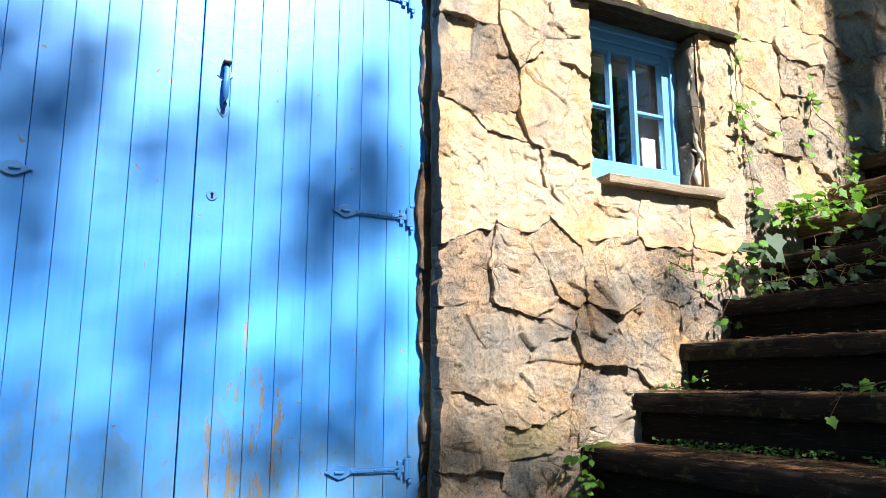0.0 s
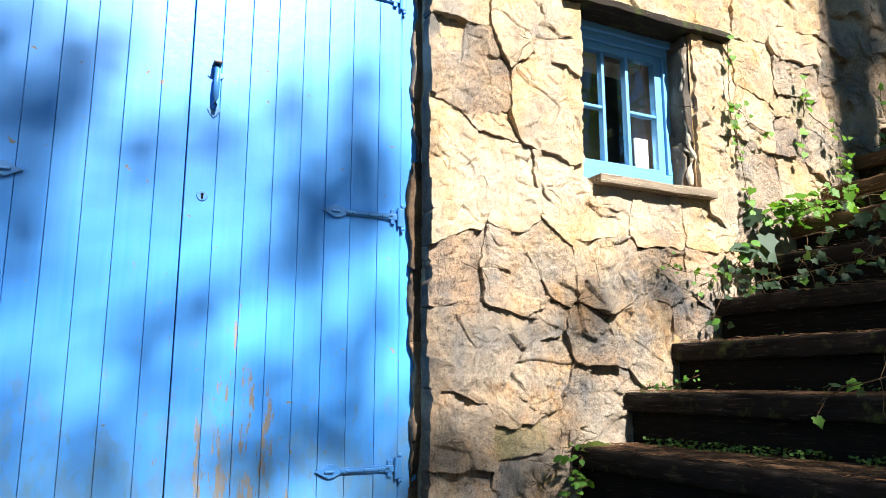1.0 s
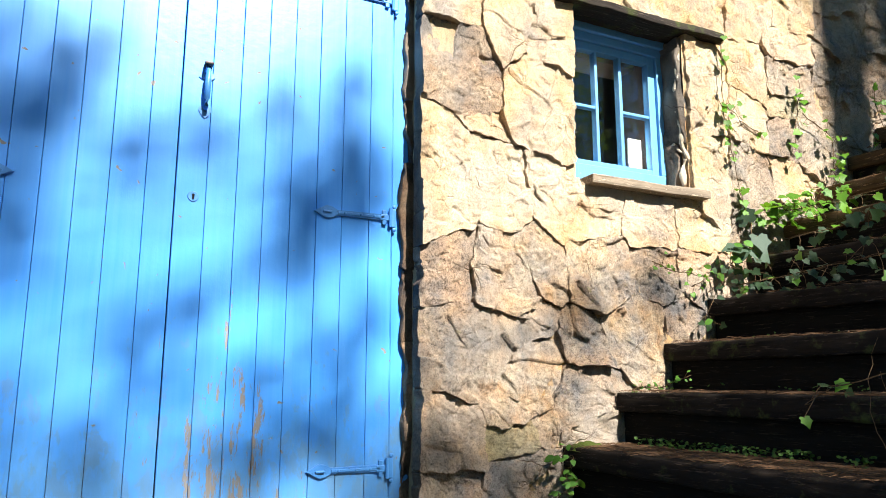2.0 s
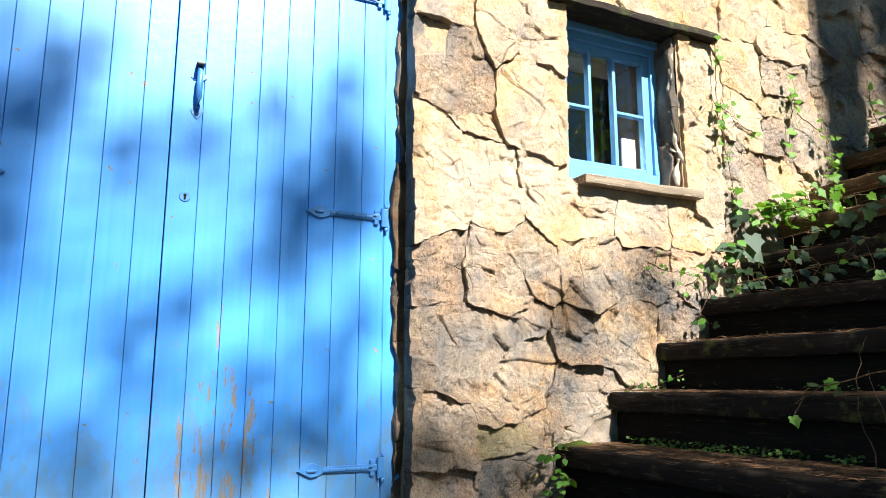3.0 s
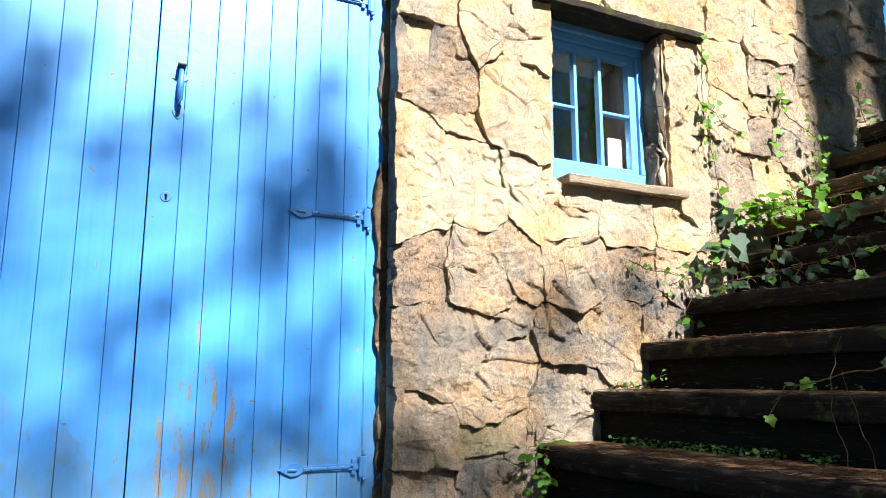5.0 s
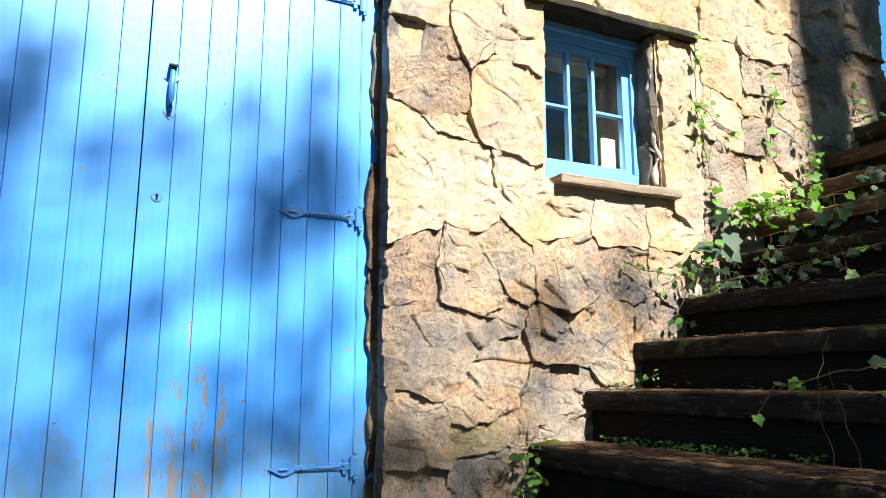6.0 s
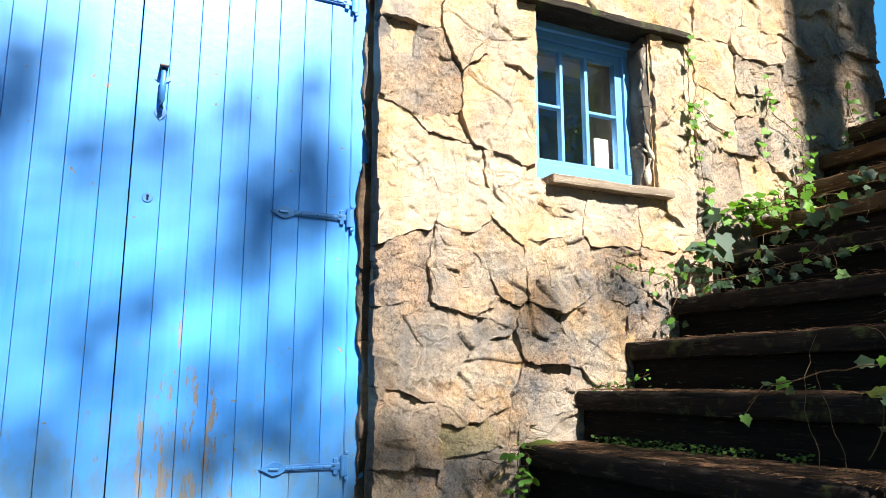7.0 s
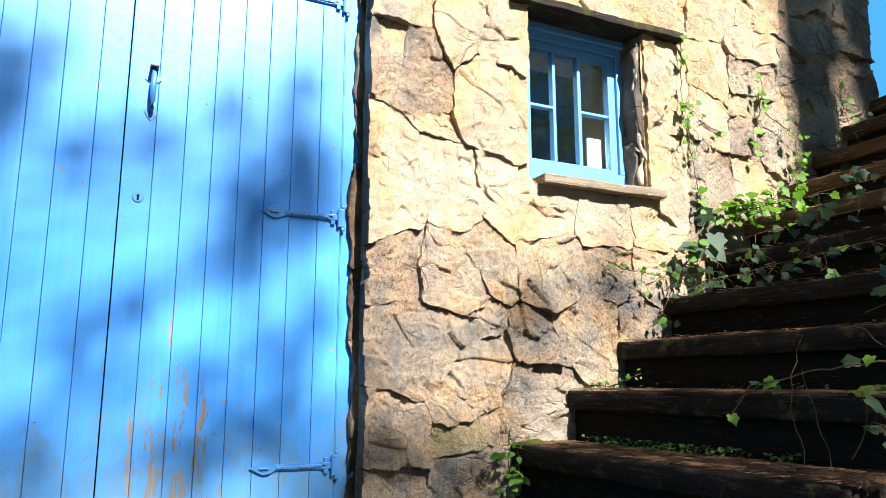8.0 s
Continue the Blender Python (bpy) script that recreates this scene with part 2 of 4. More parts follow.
M_MOSS.bump(M_MOSS.noise(160, 5, 0.7), 1.0, 0.01)
M_MOSS = M_MOSS.m
M_EARTH = Mat("leaf_litter", 0.95)
M_EARTH.colour(M_EARTH.mix(M_EARTH.ramp(M_EARTH.noise(14, 7, 0.7), (0.35, 0.0), (0.65, 1.0)), (0.03, 0.022, 0.015), (0.07, 0.05, 0.03)))
M_EARTH.bump(M_EARTH.noise(50, 7, 0.7), 0.9, 0.02)
M_EARTH = M_EARTH.m


# ---- mesh helpers ----
def thing(name, at=(0, 0, 0), label="", category="", group="", kind=""):
    ob = new(name)
    ob.location = at
    ob.empty_display_size = 0.1
    return tagged(ob, label, category, group, kind)


def part(name, bm, material, parent=None, label="", smooth=False):
    """Links a bmesh, in world metres, as one mesh under its thing or part."""
    me = bpy.data.meshes.new(name)
    if smooth:
        for f in bm.faces:
            f.smooth = True
    bm.to_mesh(me)
    bm.free()
    me.materials.append(material)
    return hang(new(name, me), parent, label)


def hang(ob, parent, label=""):
    if parent is not None:
        ob.parent = parent
        if parent.type == "EMPTY":
            ob.matrix_parent_inverse = Matrix.Translation(-parent.location)
    return tagged(ob, label)


def pydata(name, verts, faces, material, parent=None, label="", smooth=False):
    me = bpy.data.meshes.new(name)
    me.from_pydata(verts, [], faces)
    me.materials.append(material)
    if smooth:
        me.polygons.foreach_set("use_smooth", [True] * len(me.polygons))
    me.update()
    return hang(new(name, me), parent, label)


def add_box(bm, x0, x1, y0, y1, z0, z1):
    m = Matrix.LocRotScale(((x0 + x1) / 2, (y0 + y1) / 2, (z0 + z1) / 2), None, (x1 - x0, y1 - y0, z1 - z0))
    return bmesh.ops.create_cube(bm, size=1.0, matrix=m)["verts"]


def box(x0, x1, y0, y1, z0, z1, bevel=0.0, seg=2):
    bm = bmesh.new()
    add_box(bm, x0, x1, y0, y1, z0, z1)
    if bevel:
        bmesh.ops.bevel(bm, geom=bm.edges[:], offset=bevel, segments=seg, profile=0.6, affect="EDGES")
    return bm


def rough_plank(x0, x1, y0, y1, z0, z1, axis, amp, step=0.03, bevel=0.006):
    """A worn timber: a bevelled box cut across its length and pushed about by noise."""
    bm = box(x0, x1, y0, y1, z0, z1, bevel)
    lo, hi = ((x0, x1), (y0, y1), (z0, z1))[axis]
    normal = [0, 0, 0]
    normal[axis] = 1
    for i in range(1, int((hi - lo) / step)):
        at = [0, 0, 0]
        at[axis] = lo + i * step
        bmesh.ops.bisect_plane(bm, geom=bm.verts[:] + bm.edges[:] + bm.faces[:], plane_co=at, plane_no=normal)
    for v in bm.verts:
        n = noise.noise_vector(v.co * 6) * amp + noise.noise_vector(v.co * 22) * amp * 0.5
        n[axis] *= 0.3
        v.co += n
    return bm


def tube(points, radii, sides=6):
    """Vertices and faces of a tapered tube along points."""
    verts, faces = [], []
    for i, p in enumerate(points):
        p = Vector(p)
        d = (Vector(points[min(i + 1, len(points) - 1)]) - Vector(points[max(i - 1, 0)])).normalized()
        a = d.orthogonal().normalized()
        b = d.cross(a)
        for k in range(sides):
            w = 2 * math.pi * k / sides
            verts.append(p + (a * math.cos(w) + b * math.sin(w)) * radii[i])
    for i in range(len(points) - 1):
        for k in range(sides):
            j = (k + 1) % sides
            faces.append((i * sides + k, i * sides + j, (i + 1) * sides + j, (i + 1) * sides + k))
    faces.append(tuple(range(sides))[::-1])
    faces.append(tuple(range((len(points) - 1) * sides, len(points) * sides)))
    return verts, faces


def outline_plate(points, y_front, y_back, bevel=0.0015):
    """A flat plate of the given (x, z) outline."""
    bm = bmesh.new()
    f = bm.faces.new([bm.verts.new((x, y_back, z)) for x, z in points])
    if f.calc_area() and f.normal.y > 0:
        f.normal_flip()
    made = bmesh.ops.extrude_face_region(bm, geom=[f])["geom"]
    for v in made:
        if isinstance(v, bmesh.types.BMVert):
            v.co.y = y_front
    bmesh.ops.recalc_face_normals(bm, faces=bm.faces[:])
    if bevel:
        bmesh.ops.bevel(bm, geom=[e for e in bm.edges if all(abs(v.co.y - y_front) < 1e-6 for v in e.verts)], offset=bevel, segments=2, affect="EDGES")
    return bm


# ---- far sky past the end of the wall ----
M_FAR = bpy.data.materials.new("far_sky")
M_FAR.use_nodes = True
M_FAR.node_tree.nodes.remove(M_FAR.node_tree.nodes["Principled BSDF"])
glow = M_FAR.node_tree.nodes.new("ShaderNodeEmission")
glow.inputs[0].default_value = (0.085, 0.44, 0.95, 1)
glow.inputs[1].default_value = 0.36
M_FAR.node_tree.links.new(glow.outputs[0], M_FAR.node_tree.nodes["Material Output"].inputs[0])
far = [(230, 90, 40), (130, 190, 40), (130, 190, 150), (230, 90, 150)]
tagged(pydata("backdrop", far, [(0, 1, 2, 3)], M_FAR), "clear blue sky beyond the hill", "sky", kind="structure")

# ---- ground ----
def hill(x, y):
    """The height of the ground: level before the door, rising beside and under the stair."""
    rise = min(max((x - 0.62) * 0.757, 0.0), 2.1)
    side = min(max((0.34 - y) / 0.2, 0.0), 1.0) if x < 3.02 else 1.0
    bank = min(max((-1.30 - y) / 0.5, 0.0), 1.0) * 0.16 * min(max((x - 0.4) / 0.5, 0.0), 1.0)
    z = -0.05 + (rise - 0.06 * min(rise * 8, 1)) * side + bank
    if y < -1.3:
        z += 0.03 * noise.noise(Vector((x * 3, y * 3, 0)))
    return z


def build_ground():
    def marks(dense_lo, dense_hi, step):
        v = [-220, -120, -60, -30, -15, -8]
        v = [a for a in v if a < dense_lo - 1]
        d = dense_lo
        while d < dense_hi:
            v.append(d)
            d += step
        return v + [a for a in (8, 15, 30, 60, 120, 220) if a > dense_hi]
    xs, ys = marks(-4.0, 5.0, 0.09), marks(-4.0, 1.0, 0.09)
    verts = [(x, y, hill(x, y)) for y in ys for x in xs]
    w = len(xs)
    faces = [(j * w + i, j * w + i + 1, (j + 1) * w + i + 1, (j + 1) * w + i) for j in range(len(ys) - 1) for i in range(w - 1)]
    tagged(pydata("ground", verts, faces, M_EARTH, smooth=True), "dark earth with leaf litter rising beside the stair", "ground", kind="structure")


build_ground()

# ---- house: wall core with the door and window openings ----
DOOR_L, DOOR_R, DOOR_T = -1.60, 0.03, 2.06
WIN_L, WIN_R, WIN_B, WIN_T = 0.705, 1.315, 1.165, 1.945
WALL_END = 2.95
house = thing("wall_north", (0.7, 0.2, 0), "rubble wall of warm split sandstone in lime mortar", "wall", kind="structure")


def build_core():
    bm = bmesh.new()
    y0, y1 = 0.05, 0.42
    add_box(bm, -4.5, DOOR_L, y0, y1, -0.3, 3.2)
    add_box(bm, DOOR_L, DOOR_R, y0, y1, DOOR_T, 3.2)
    add_box(bm, DOOR_R, WIN_L - 0.01, y0, y1, -0.3, 3.2)
    add_box(bm, WIN_L - 0.01, WIN_R + 0.01, y0, y1, -0.3, WIN_B - 0.012)
    add_box(bm, WIN_L - 0.01, WIN_R + 0.01, y0, y1, WIN_T + 0.012, 3.2)
    add_box(bm, WIN_R + 0.01, WALL_END - 0.03, y0, y1, -0.3, 3.2)
    part("core", bm, M_MORTAR, house, "lime mortar core of the wall")


def mortar_skin():
    """The uneven face of the mortar between the stones."""
    step = 0.016
    verts, faces, at = [], [], {}
    nx, nz = int((WALL_END - 0.03 - DOOR_R) / step), int(2.9 / step)

    def vertex(i, j):
        if (i, j) not in at:
            x, z = DOOR_R + i * step, -0.2 + j * step
            p = Vector((x, 0, z))
            at[i, j] = len(verts)
            verts.append((x, 0.013 + 0.004 * noise.noise(p * 5.5) + 0.004 * noise.noise(p * 21) + 0.003 * noise.noise(p * 55), z))
        return at[i, j]
    for i in range(nx):
        for j in range(nz):
            x, z = DOOR_R + (i + 0.5) * step, -0.2 + (j + 0.5) * step
            if not (WIN_L < x < WIN_R and WIN_B < z < WIN_T):
                faces.append((vertex(i, j), vertex(i + 1, j), vertex(i + 1, j + 1), vertex(i, j + 1)))
    pydata("mortar", verts, faces, M_JOINT, house, "sandy lime mortar", True)


def cut(poly, nx, nz, c):
    """The part of a convex outline with nx * x + nz * z <= c."""
    out = []
    for i, (x, z) in enumerate(poly):
        px, pz = poly[i - 1]
        d, e = nx * x + nz * z - c, nx * px + nz * pz - c
        if (d < 0) != (e < 0):
            f = e / (e - d)
            out.append((px + (x - px) * f, pz + (z - pz) * f))
        if d <= 0:
            out.append((x, z))
    return out


def cells(seeds, x0, x1, z0, z1):
    """The outlines of stones round their weighted centres, clear of the window."""
    made = []
    for i, (x, z, w, kind, foot) in enumerate(seeds):
        poly = [(x0, z0), (x1, z0), (x1, z1), (x0, z1)]
        for j, (a, b, v, *_) in enumerate(seeds):
            if j != i and len(poly) > 2:
                poly = cut(poly, a - x, b - z, (a * a + b * b - v - x * x - z * z + w) / 2)
        if len(poly) < 3:
            continue
        cx, cz = sum(p[0] for p in poly) / len(poly), sum(p[1] for p in poly) / len(poly)
        gaps = [(WIN_L - cx, (1, 0, WIN_L)), (cx - WIN_R, (-1, 0, -WIN_R)), (WIN_B - cz, (0, 1, WIN_B)), (cz - WIN_T, (0, -1, -WIN_T))]
        if min(p[0] for p in poly) < WIN_R and max(p[0] for p in poly) > WIN_L and min(p[1] for p in poly) < WIN_T and max(p[1] for p in poly) > WIN_B:
            poly = cut(poly, *max(gaps)[1])
        if len(poly) > 2:
            made.append((poly, kind, foot))
    return made


def warp(x, z):
    p = Vector((x, 3.1, z))
    n = noise.noise_vector(p * 4.5) * 0.024 + noise.noise_vector(p * 14) * 0.016 + noise.noise_vector(p * 40) * 0.008 + noise.noise_vector(p * 95) * 0.004
    return x + n.x, z + n.z


def clear_of_window(x, z):
    """Moves a point out of the window's opening by the shortest way."""
    if WIN_L < x < WIN_R and WIN_B - 0.01 < z < WIN_T + 0.012:
        ways = [(x - WIN_L, (WIN_L, z)), (WIN_R - x, (WIN_R, z)), (z - WIN_B + 0.01, (x, WIN_B - 0.01)), (WIN_T + 0.012 - z, (x, WIN_T + 0.012))]
        return min(ways)[1]
    return x, z


def stone(poly, rng, material, foot, fine=0.006):
    """One split stone: a worn outline, a flat rough face whose foot stands out of the wall, square sides into the wall."""
    edge = []
    for i, (x, z) in enumerate(poly):
        a, b = poly[i - 1]
        n = max(1, int(math.hypot(x - a, z - b) / fine))
        edge += [(a + (x - a) * k / n, b + (z - b) * k / n) for k in range(n)]
    for _ in range(3):
        edge = [((edge[i - 1][0] + 2 * x + edge[(i + 1) % len(edge)][0]) / 4, (edge[i - 1][1] + 2 * z + edge[(i + 1) % len(edge)][1]) / 4) for i, (x, z) in enumerate(edge)]
    cx, cz = sum(x for x, z in edge) / len(edge), sum(z for x, z in edge) / len(edge)
    gap = rng.uniform(-0.003, 0.004)
    ring = []
    for x, z in edge:
        d = math.hypot(x - cx, z - cz) + 1e-6
        ring.append(warp(cx + (x - cx) * (1 - gap / d), cz + (z - cz) * (1 - gap / d)))
    ring = [clear_of_window(max(x, 0.012), z) for x, z in ring]
    cx, cz = sum(x for x, z in ring) / len(ring), sum(z for x, z in ring) / len(ring)
    low, high = min(z for x, z in ring), max(z for x, z in ring)
    proud, sway = 0.002 + 0.25 * foot + rng.uniform(-0.002, 0.003), rng.uniform(-0.02, 0.02)
    size = max(math.hypot(x - cx, z - cz) for x, z in ring)
    # chipped facets: planes that cut the block's face away towards some of its sides
    chips = [(rng.uniform(0, 6.28), rng.uniform(0.4, 0.85) * size, rng.uniform(0.1, 0.35)) for _ in range(3)]
    shift = Vector((rng.uniform(-9, 9), rng.uniform(-9, 9), rng.uniform(-9, 9)))
    steps = max(8, int(size / 0.0065))
    scales = [1.0, 1.0, 1.0] + [1 - k / steps for k in range(1, steps)]
    verts, faces, n = [], [], len(ring)
    rough = 0.7 if material is M_OCHRE else 1.15

    def facet(p, scale, tilt):
        """Split faces: small planes, each leaning its own way."""
        at = noise.voronoi(p * scale)[1][0]
        return tilt / scale * (noise.cell_vector(at * 7.3) - Vector((0.5, 0.5, 0.5))).dot(p * scale - at)

    def face_y(x, z):
        p = Vector((x, 0, z)) + shift
        q = p + noise.noise_vector(p * 9) * 0.02
        out = foot * min(1.3, max(0.25, 0.85 + 1.5 * noise.noise(Vector((x * 7, 0, z * 4)) + shift)))
        y = -proud - out * max(0.0, (high - z) / (high - low)) ** 1.6 - sway * (x - cx)
        wob = 0.02 * noise.noise(p * 14)
        for w, start, steep in chips:
            y += steep * 0.5 * min(0.02, max(0.0, (x - cx) * math.cos(w) + (z - cz) * math.sin(w) - start + wob))
        y += rough * (facet(q, 6.0, 0.20) + facet(q, 16.0, 0.20))
        y += rough * (0.005 * noise.noise(p * 6) + 0.004 * noise.noise(p * 15) + 0.003 * noise.noise(p * 34) + 0.0025 * noise.noise(p * 72))
        # broken ledges: here and there the bed steps back along a wandering line
        ledge = noise.noise(p * 5.0 + Vector((4, 1, 7))) + 0.25 * noise.noise(p * 17)
        where = max(0.0, noise.noise(p * 7 + Vector((2, 9, 5))))
        y += 0.022 * where * min(1.0, max(0.0, ledge * 24 + 0.5))
        crack = abs(noise.noise(p * 3.4 + Vector((1, 8, 2))) + 0.3 * noise.noise(p * 12))
        return y + 0.012 * max(0.0, 0.025 - crack) / 0.025 * min(1.0, where * 5)
    for k, s in enumerate(scales):
        for x, z in ring:
            a, b = cx + (x - cx) * s, cz + (z - cz) * s
            verts.append((a, 0.058 if k == 0 else face_y(a, b), b))
    verts.append((cx, face_y(cx, cz), cz))
    for k in range(len(scales) - 1):
        if k != 1:
            faces += [(k * n + i, k * n + (i + 1) % n, (k + 1) * n + (i + 1) % n, (k + 1) * n + i) for i in range(n)]
    last = (len(scales) - 1) * n
    faces += [(last + i, last + (i + 1) % n, len(verts) - 1) for i in range(n)]
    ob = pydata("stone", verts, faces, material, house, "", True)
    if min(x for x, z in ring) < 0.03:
        # the side towards the door takes the jamb's brown, self-shade included in the colour
        ob.data.materials.append(M_BROWN_SHADE)
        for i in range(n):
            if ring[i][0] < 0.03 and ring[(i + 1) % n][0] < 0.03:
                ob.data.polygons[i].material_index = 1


# the stones: x and z of the centre, weight of the cell, kind (0 ochre, 1 grey, 2 lichen, 3 mottled), how far its foot stands out
BY_DOOR_HIGH = [(0.23, 1.68, -0.061, 0, 0.01), (0.25, 1.532, -0.025, 1, 0.006), (0.563, 1.689, 0.03, 0, 0.012),
                (0.691, 1.656, 0.069, 0, 0.014), (0.665, 1.539, 0.072, 0, 0.016), (0.295, 1.31, -0.049, 0, 0.008),
                (0.046, 1.048, 0.028, 0, 0.022), (0.293, 1.073, -0.005, 0, 0.006), (0.529, 1.094, -0.027, 0, 0.016)]
BY_DOOR_LOW = [(0.149, 0.744, 0.02, 1, 0.004), (0.224, 0.742, 0.014, 3, 0.018), (0.413, 0.855, -0.031, 3, 0.022),
               (0.18, 0.563, 0.014, 1, 0.012), (0.317, 0.612, -0.027, 3, 0.014), (0.359, 0.414, -0.037, 3, 0.004),
               (0.35, 0.27, -0.043, 3, 0.022), (0.016, 0.069, 0.029, 3, 0.018), (0.362, 0.075, -0.02, 2, 0.014),
               (0.426, 0.114, -0.038, 3, 0.006), (0.003, -0.101, 0.064, 1, 0.004), (0.379, -0.075, 0.016, 1, 0.004)]
UNDER_WINDOW = [(0.851, 0.862, -0.026, 3, 0.028), (0.738, 0.535, -0.08, 1, 0.026), (0.985, 0.607, -0.043, 3, 0.006),
                (0.72, 0.254, -0.054, 1, 0.005), (0.793, 0.038, -0.01, 3, 0.004), (0.809, 1.092, -0.011, 0, 0.008),
                (1.058, 1.059, 0, 0, 0.016), (1.306, 1.097, -0.005, 0, 0.008), (1.063, 0.885, -0.021, 1, 0.01),
                (1.304, 0.895, -0.033, 3, 0.006), (1.192, 0.604, -0.05, 1, 0.004), (0.867, -0.065, 0.045, 1, 0.004),
                (1.685, 0.354, 0.115, 1, 0.004)]
PAST_WINDOW = [(1.266, 1.653, 0.025, 0, 0.006), (1.396, 1.237, 0.012, 0, 0.01), (1.81, 1.777, -0.032, 0, 0.008),
               (1.968, 1.877, -0.038, 0, 0.018), (1.968, 1.778, -0.016, 3, 0.008), (1.962, 1.67, -0.011, 2, 0.01),
               (1.763, 1.568, -0.021, 0, 0.016), (1.967, 1.535, -0.002, 1, 0.014), (2.077, 1.523, -0.001, 3, 0.012),
               (1.696, 1.21, 0.02, 1, 0.006), (1.932, 1.228, 0.017, 0, 0.008), (1.855, 0.961, 0.069, 1, 0.004),
               (2.569, 1.187, 0.106, 1, 0.004)]
WALL_END_STONES = [(2.487, 2.025, -0.075, 1, 0.014), (2.81, 2.002, -0.059, 1, 0.012), (2.331, 1.795, -0.043, 1, 0.01),
                   (2.597, 1.747, 0.029, 1, 0.012), (2.818, 1.725, 0.079, 1, 0.01)]
HIGH = [(0.874, 2.064, 0.046, 0, 0.004), (1.343, 2.081, -0.043, 0, 0.004), (1.772, 2.06, -0.073, 0, 0.006),
        (1.964, 2.039, -0.084, 0, 0.01), (0.414, 2.149, -0.053, 0, 0.006), (0.667, 2.143, 0.034, 0, 0.006),
        (0.461, 2.76, 0.088, 0, 0.006), (0.798, 2.737, 0.16, 0, 0.006), (0.845, 2.173, 0.046, 0, 0.006)]


def build_stones():
    rng = random.Random(5)
    seeds = BY_DOOR_HIGH + BY_DOOR_LOW + UNDER_WINDOW + PAST_WINDOW + WALL_END_STONES + HIGH
    for poly, kind, foot in cells(seeds, 0.016, WALL_END, -0.16, 2.62):
        stone(poly, rng, (M_OCHRE, M_GREY, M_LICHEN, M_MOTTLED)[kind], foot)


def reveal_stones():
    """The stones of the two jambs behind the face: door side and window side."""
    rng = random.Random(11)
    z = -0.15
    while z < 2.0:
        h = rng.uniform(0.22, 0.46)
        for x0, x1, y0, y1, side in ((0.002, 0.10, 0.095, 0.30, 0), (WIN_R - 0.012, WIN_R + 0.1, 0.035, 0.20, 1)):
            if side and not (WIN_B - 0.1 < z < WIN_T):
                continue
            a = rng.uniform(-0.018, 0.012)
            top = min(z + h, 1.924) if side else z + h
            bm = box(x0 + a, x1, y0 + rng.uniform(-0.012, 0.02), y1, max(z, WIN_B - 0.02) if side else z, top - 0.002, 0.004, 2)
            bmesh.ops.subdivide_edges(bm, edges=[e for e in bm.edges if e.calc_length() > 0.05], cuts=11, use_grid_fill=True)
            for v in bm.verts:
                v.co += noise.noise_vector(v.co * 9) * 0.020 + noise.noise_vector(v.co * 32) * 0.012
            # both jamb colours are darker than the face to carry the reveal's shade
            part("stone", bm, M_DARK_SHADE if side else M_BROWN_SHADE, house, "", True)
        z += h


def reveal_mortar():
    """Pale mortar smeared in uneven runs down the outer edge of the window's jamb, with branches across its stones."""
    runs = (((1.315, 0.028, 1.86), (1.300, 0.040, 1.78), (1.296, 0.040, 1.68), (1.305, 0.030, 1.60)),
            ((1.302, 0.045, 1.58), (1.296, 0.030, 1.50), (1.300, 0.036, 1.42), (1.312, 0.016, 1.36), (1.322, 0.004, 1.30)),
            ((1.306, 0.020, 1.37), (1.296, 0.050, 1.395), (1.294, 0.085, 1.43)),
            ((1.306, 0.024, 1.34), (1.296, 0.034, 1.30), (1.298, 0.030, 1.21)))
    for k, run in enumerate(runs):
        pts, radii = [], []
        for a, b in zip(run, run[1:]):
            for m in range(8):
                p = Vector(a).lerp(Vector(b), m / 8)
                w = noise.noise(p * 20 + Vector((k, 0, 0)))
                pts.append(p + noise.noise_vector(p * 24) * 0.010)
                radii.append(max(0.003, (0.011 if k != 2 else 0.005) + 0.010 * w))
        v, f = tube(pts, radii, 9)
        pydata("mortar_smear", v, f, M_SMEAR, house, "pale mortar on the jamb", True)


build_core()
mortar_skin()
reveal_mortar()

# house body behind the wall
room = bmesh.new()
add_box(room, -4.5, WALL_END - 0.03, 3.4, 3.6, -0.3, 3.2)
add_box(room, -4.5, -4.3, 0.42, 3.4, -0.3, 3.2)
add_box(room, WALL_END - 0.25, WALL_END - 0.03, 0.42, 3.4, -0.3, 3.2)
tagged(part("wall_inside", room, M_ROOM), "dark inner walls of the room", "wall", kind="structure")
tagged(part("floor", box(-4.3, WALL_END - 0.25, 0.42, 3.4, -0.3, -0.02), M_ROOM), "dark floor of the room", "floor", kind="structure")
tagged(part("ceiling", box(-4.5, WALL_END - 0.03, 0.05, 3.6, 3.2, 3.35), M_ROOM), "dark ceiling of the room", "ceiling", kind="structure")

# ---- doors ----
DOOR_Y = 0.122


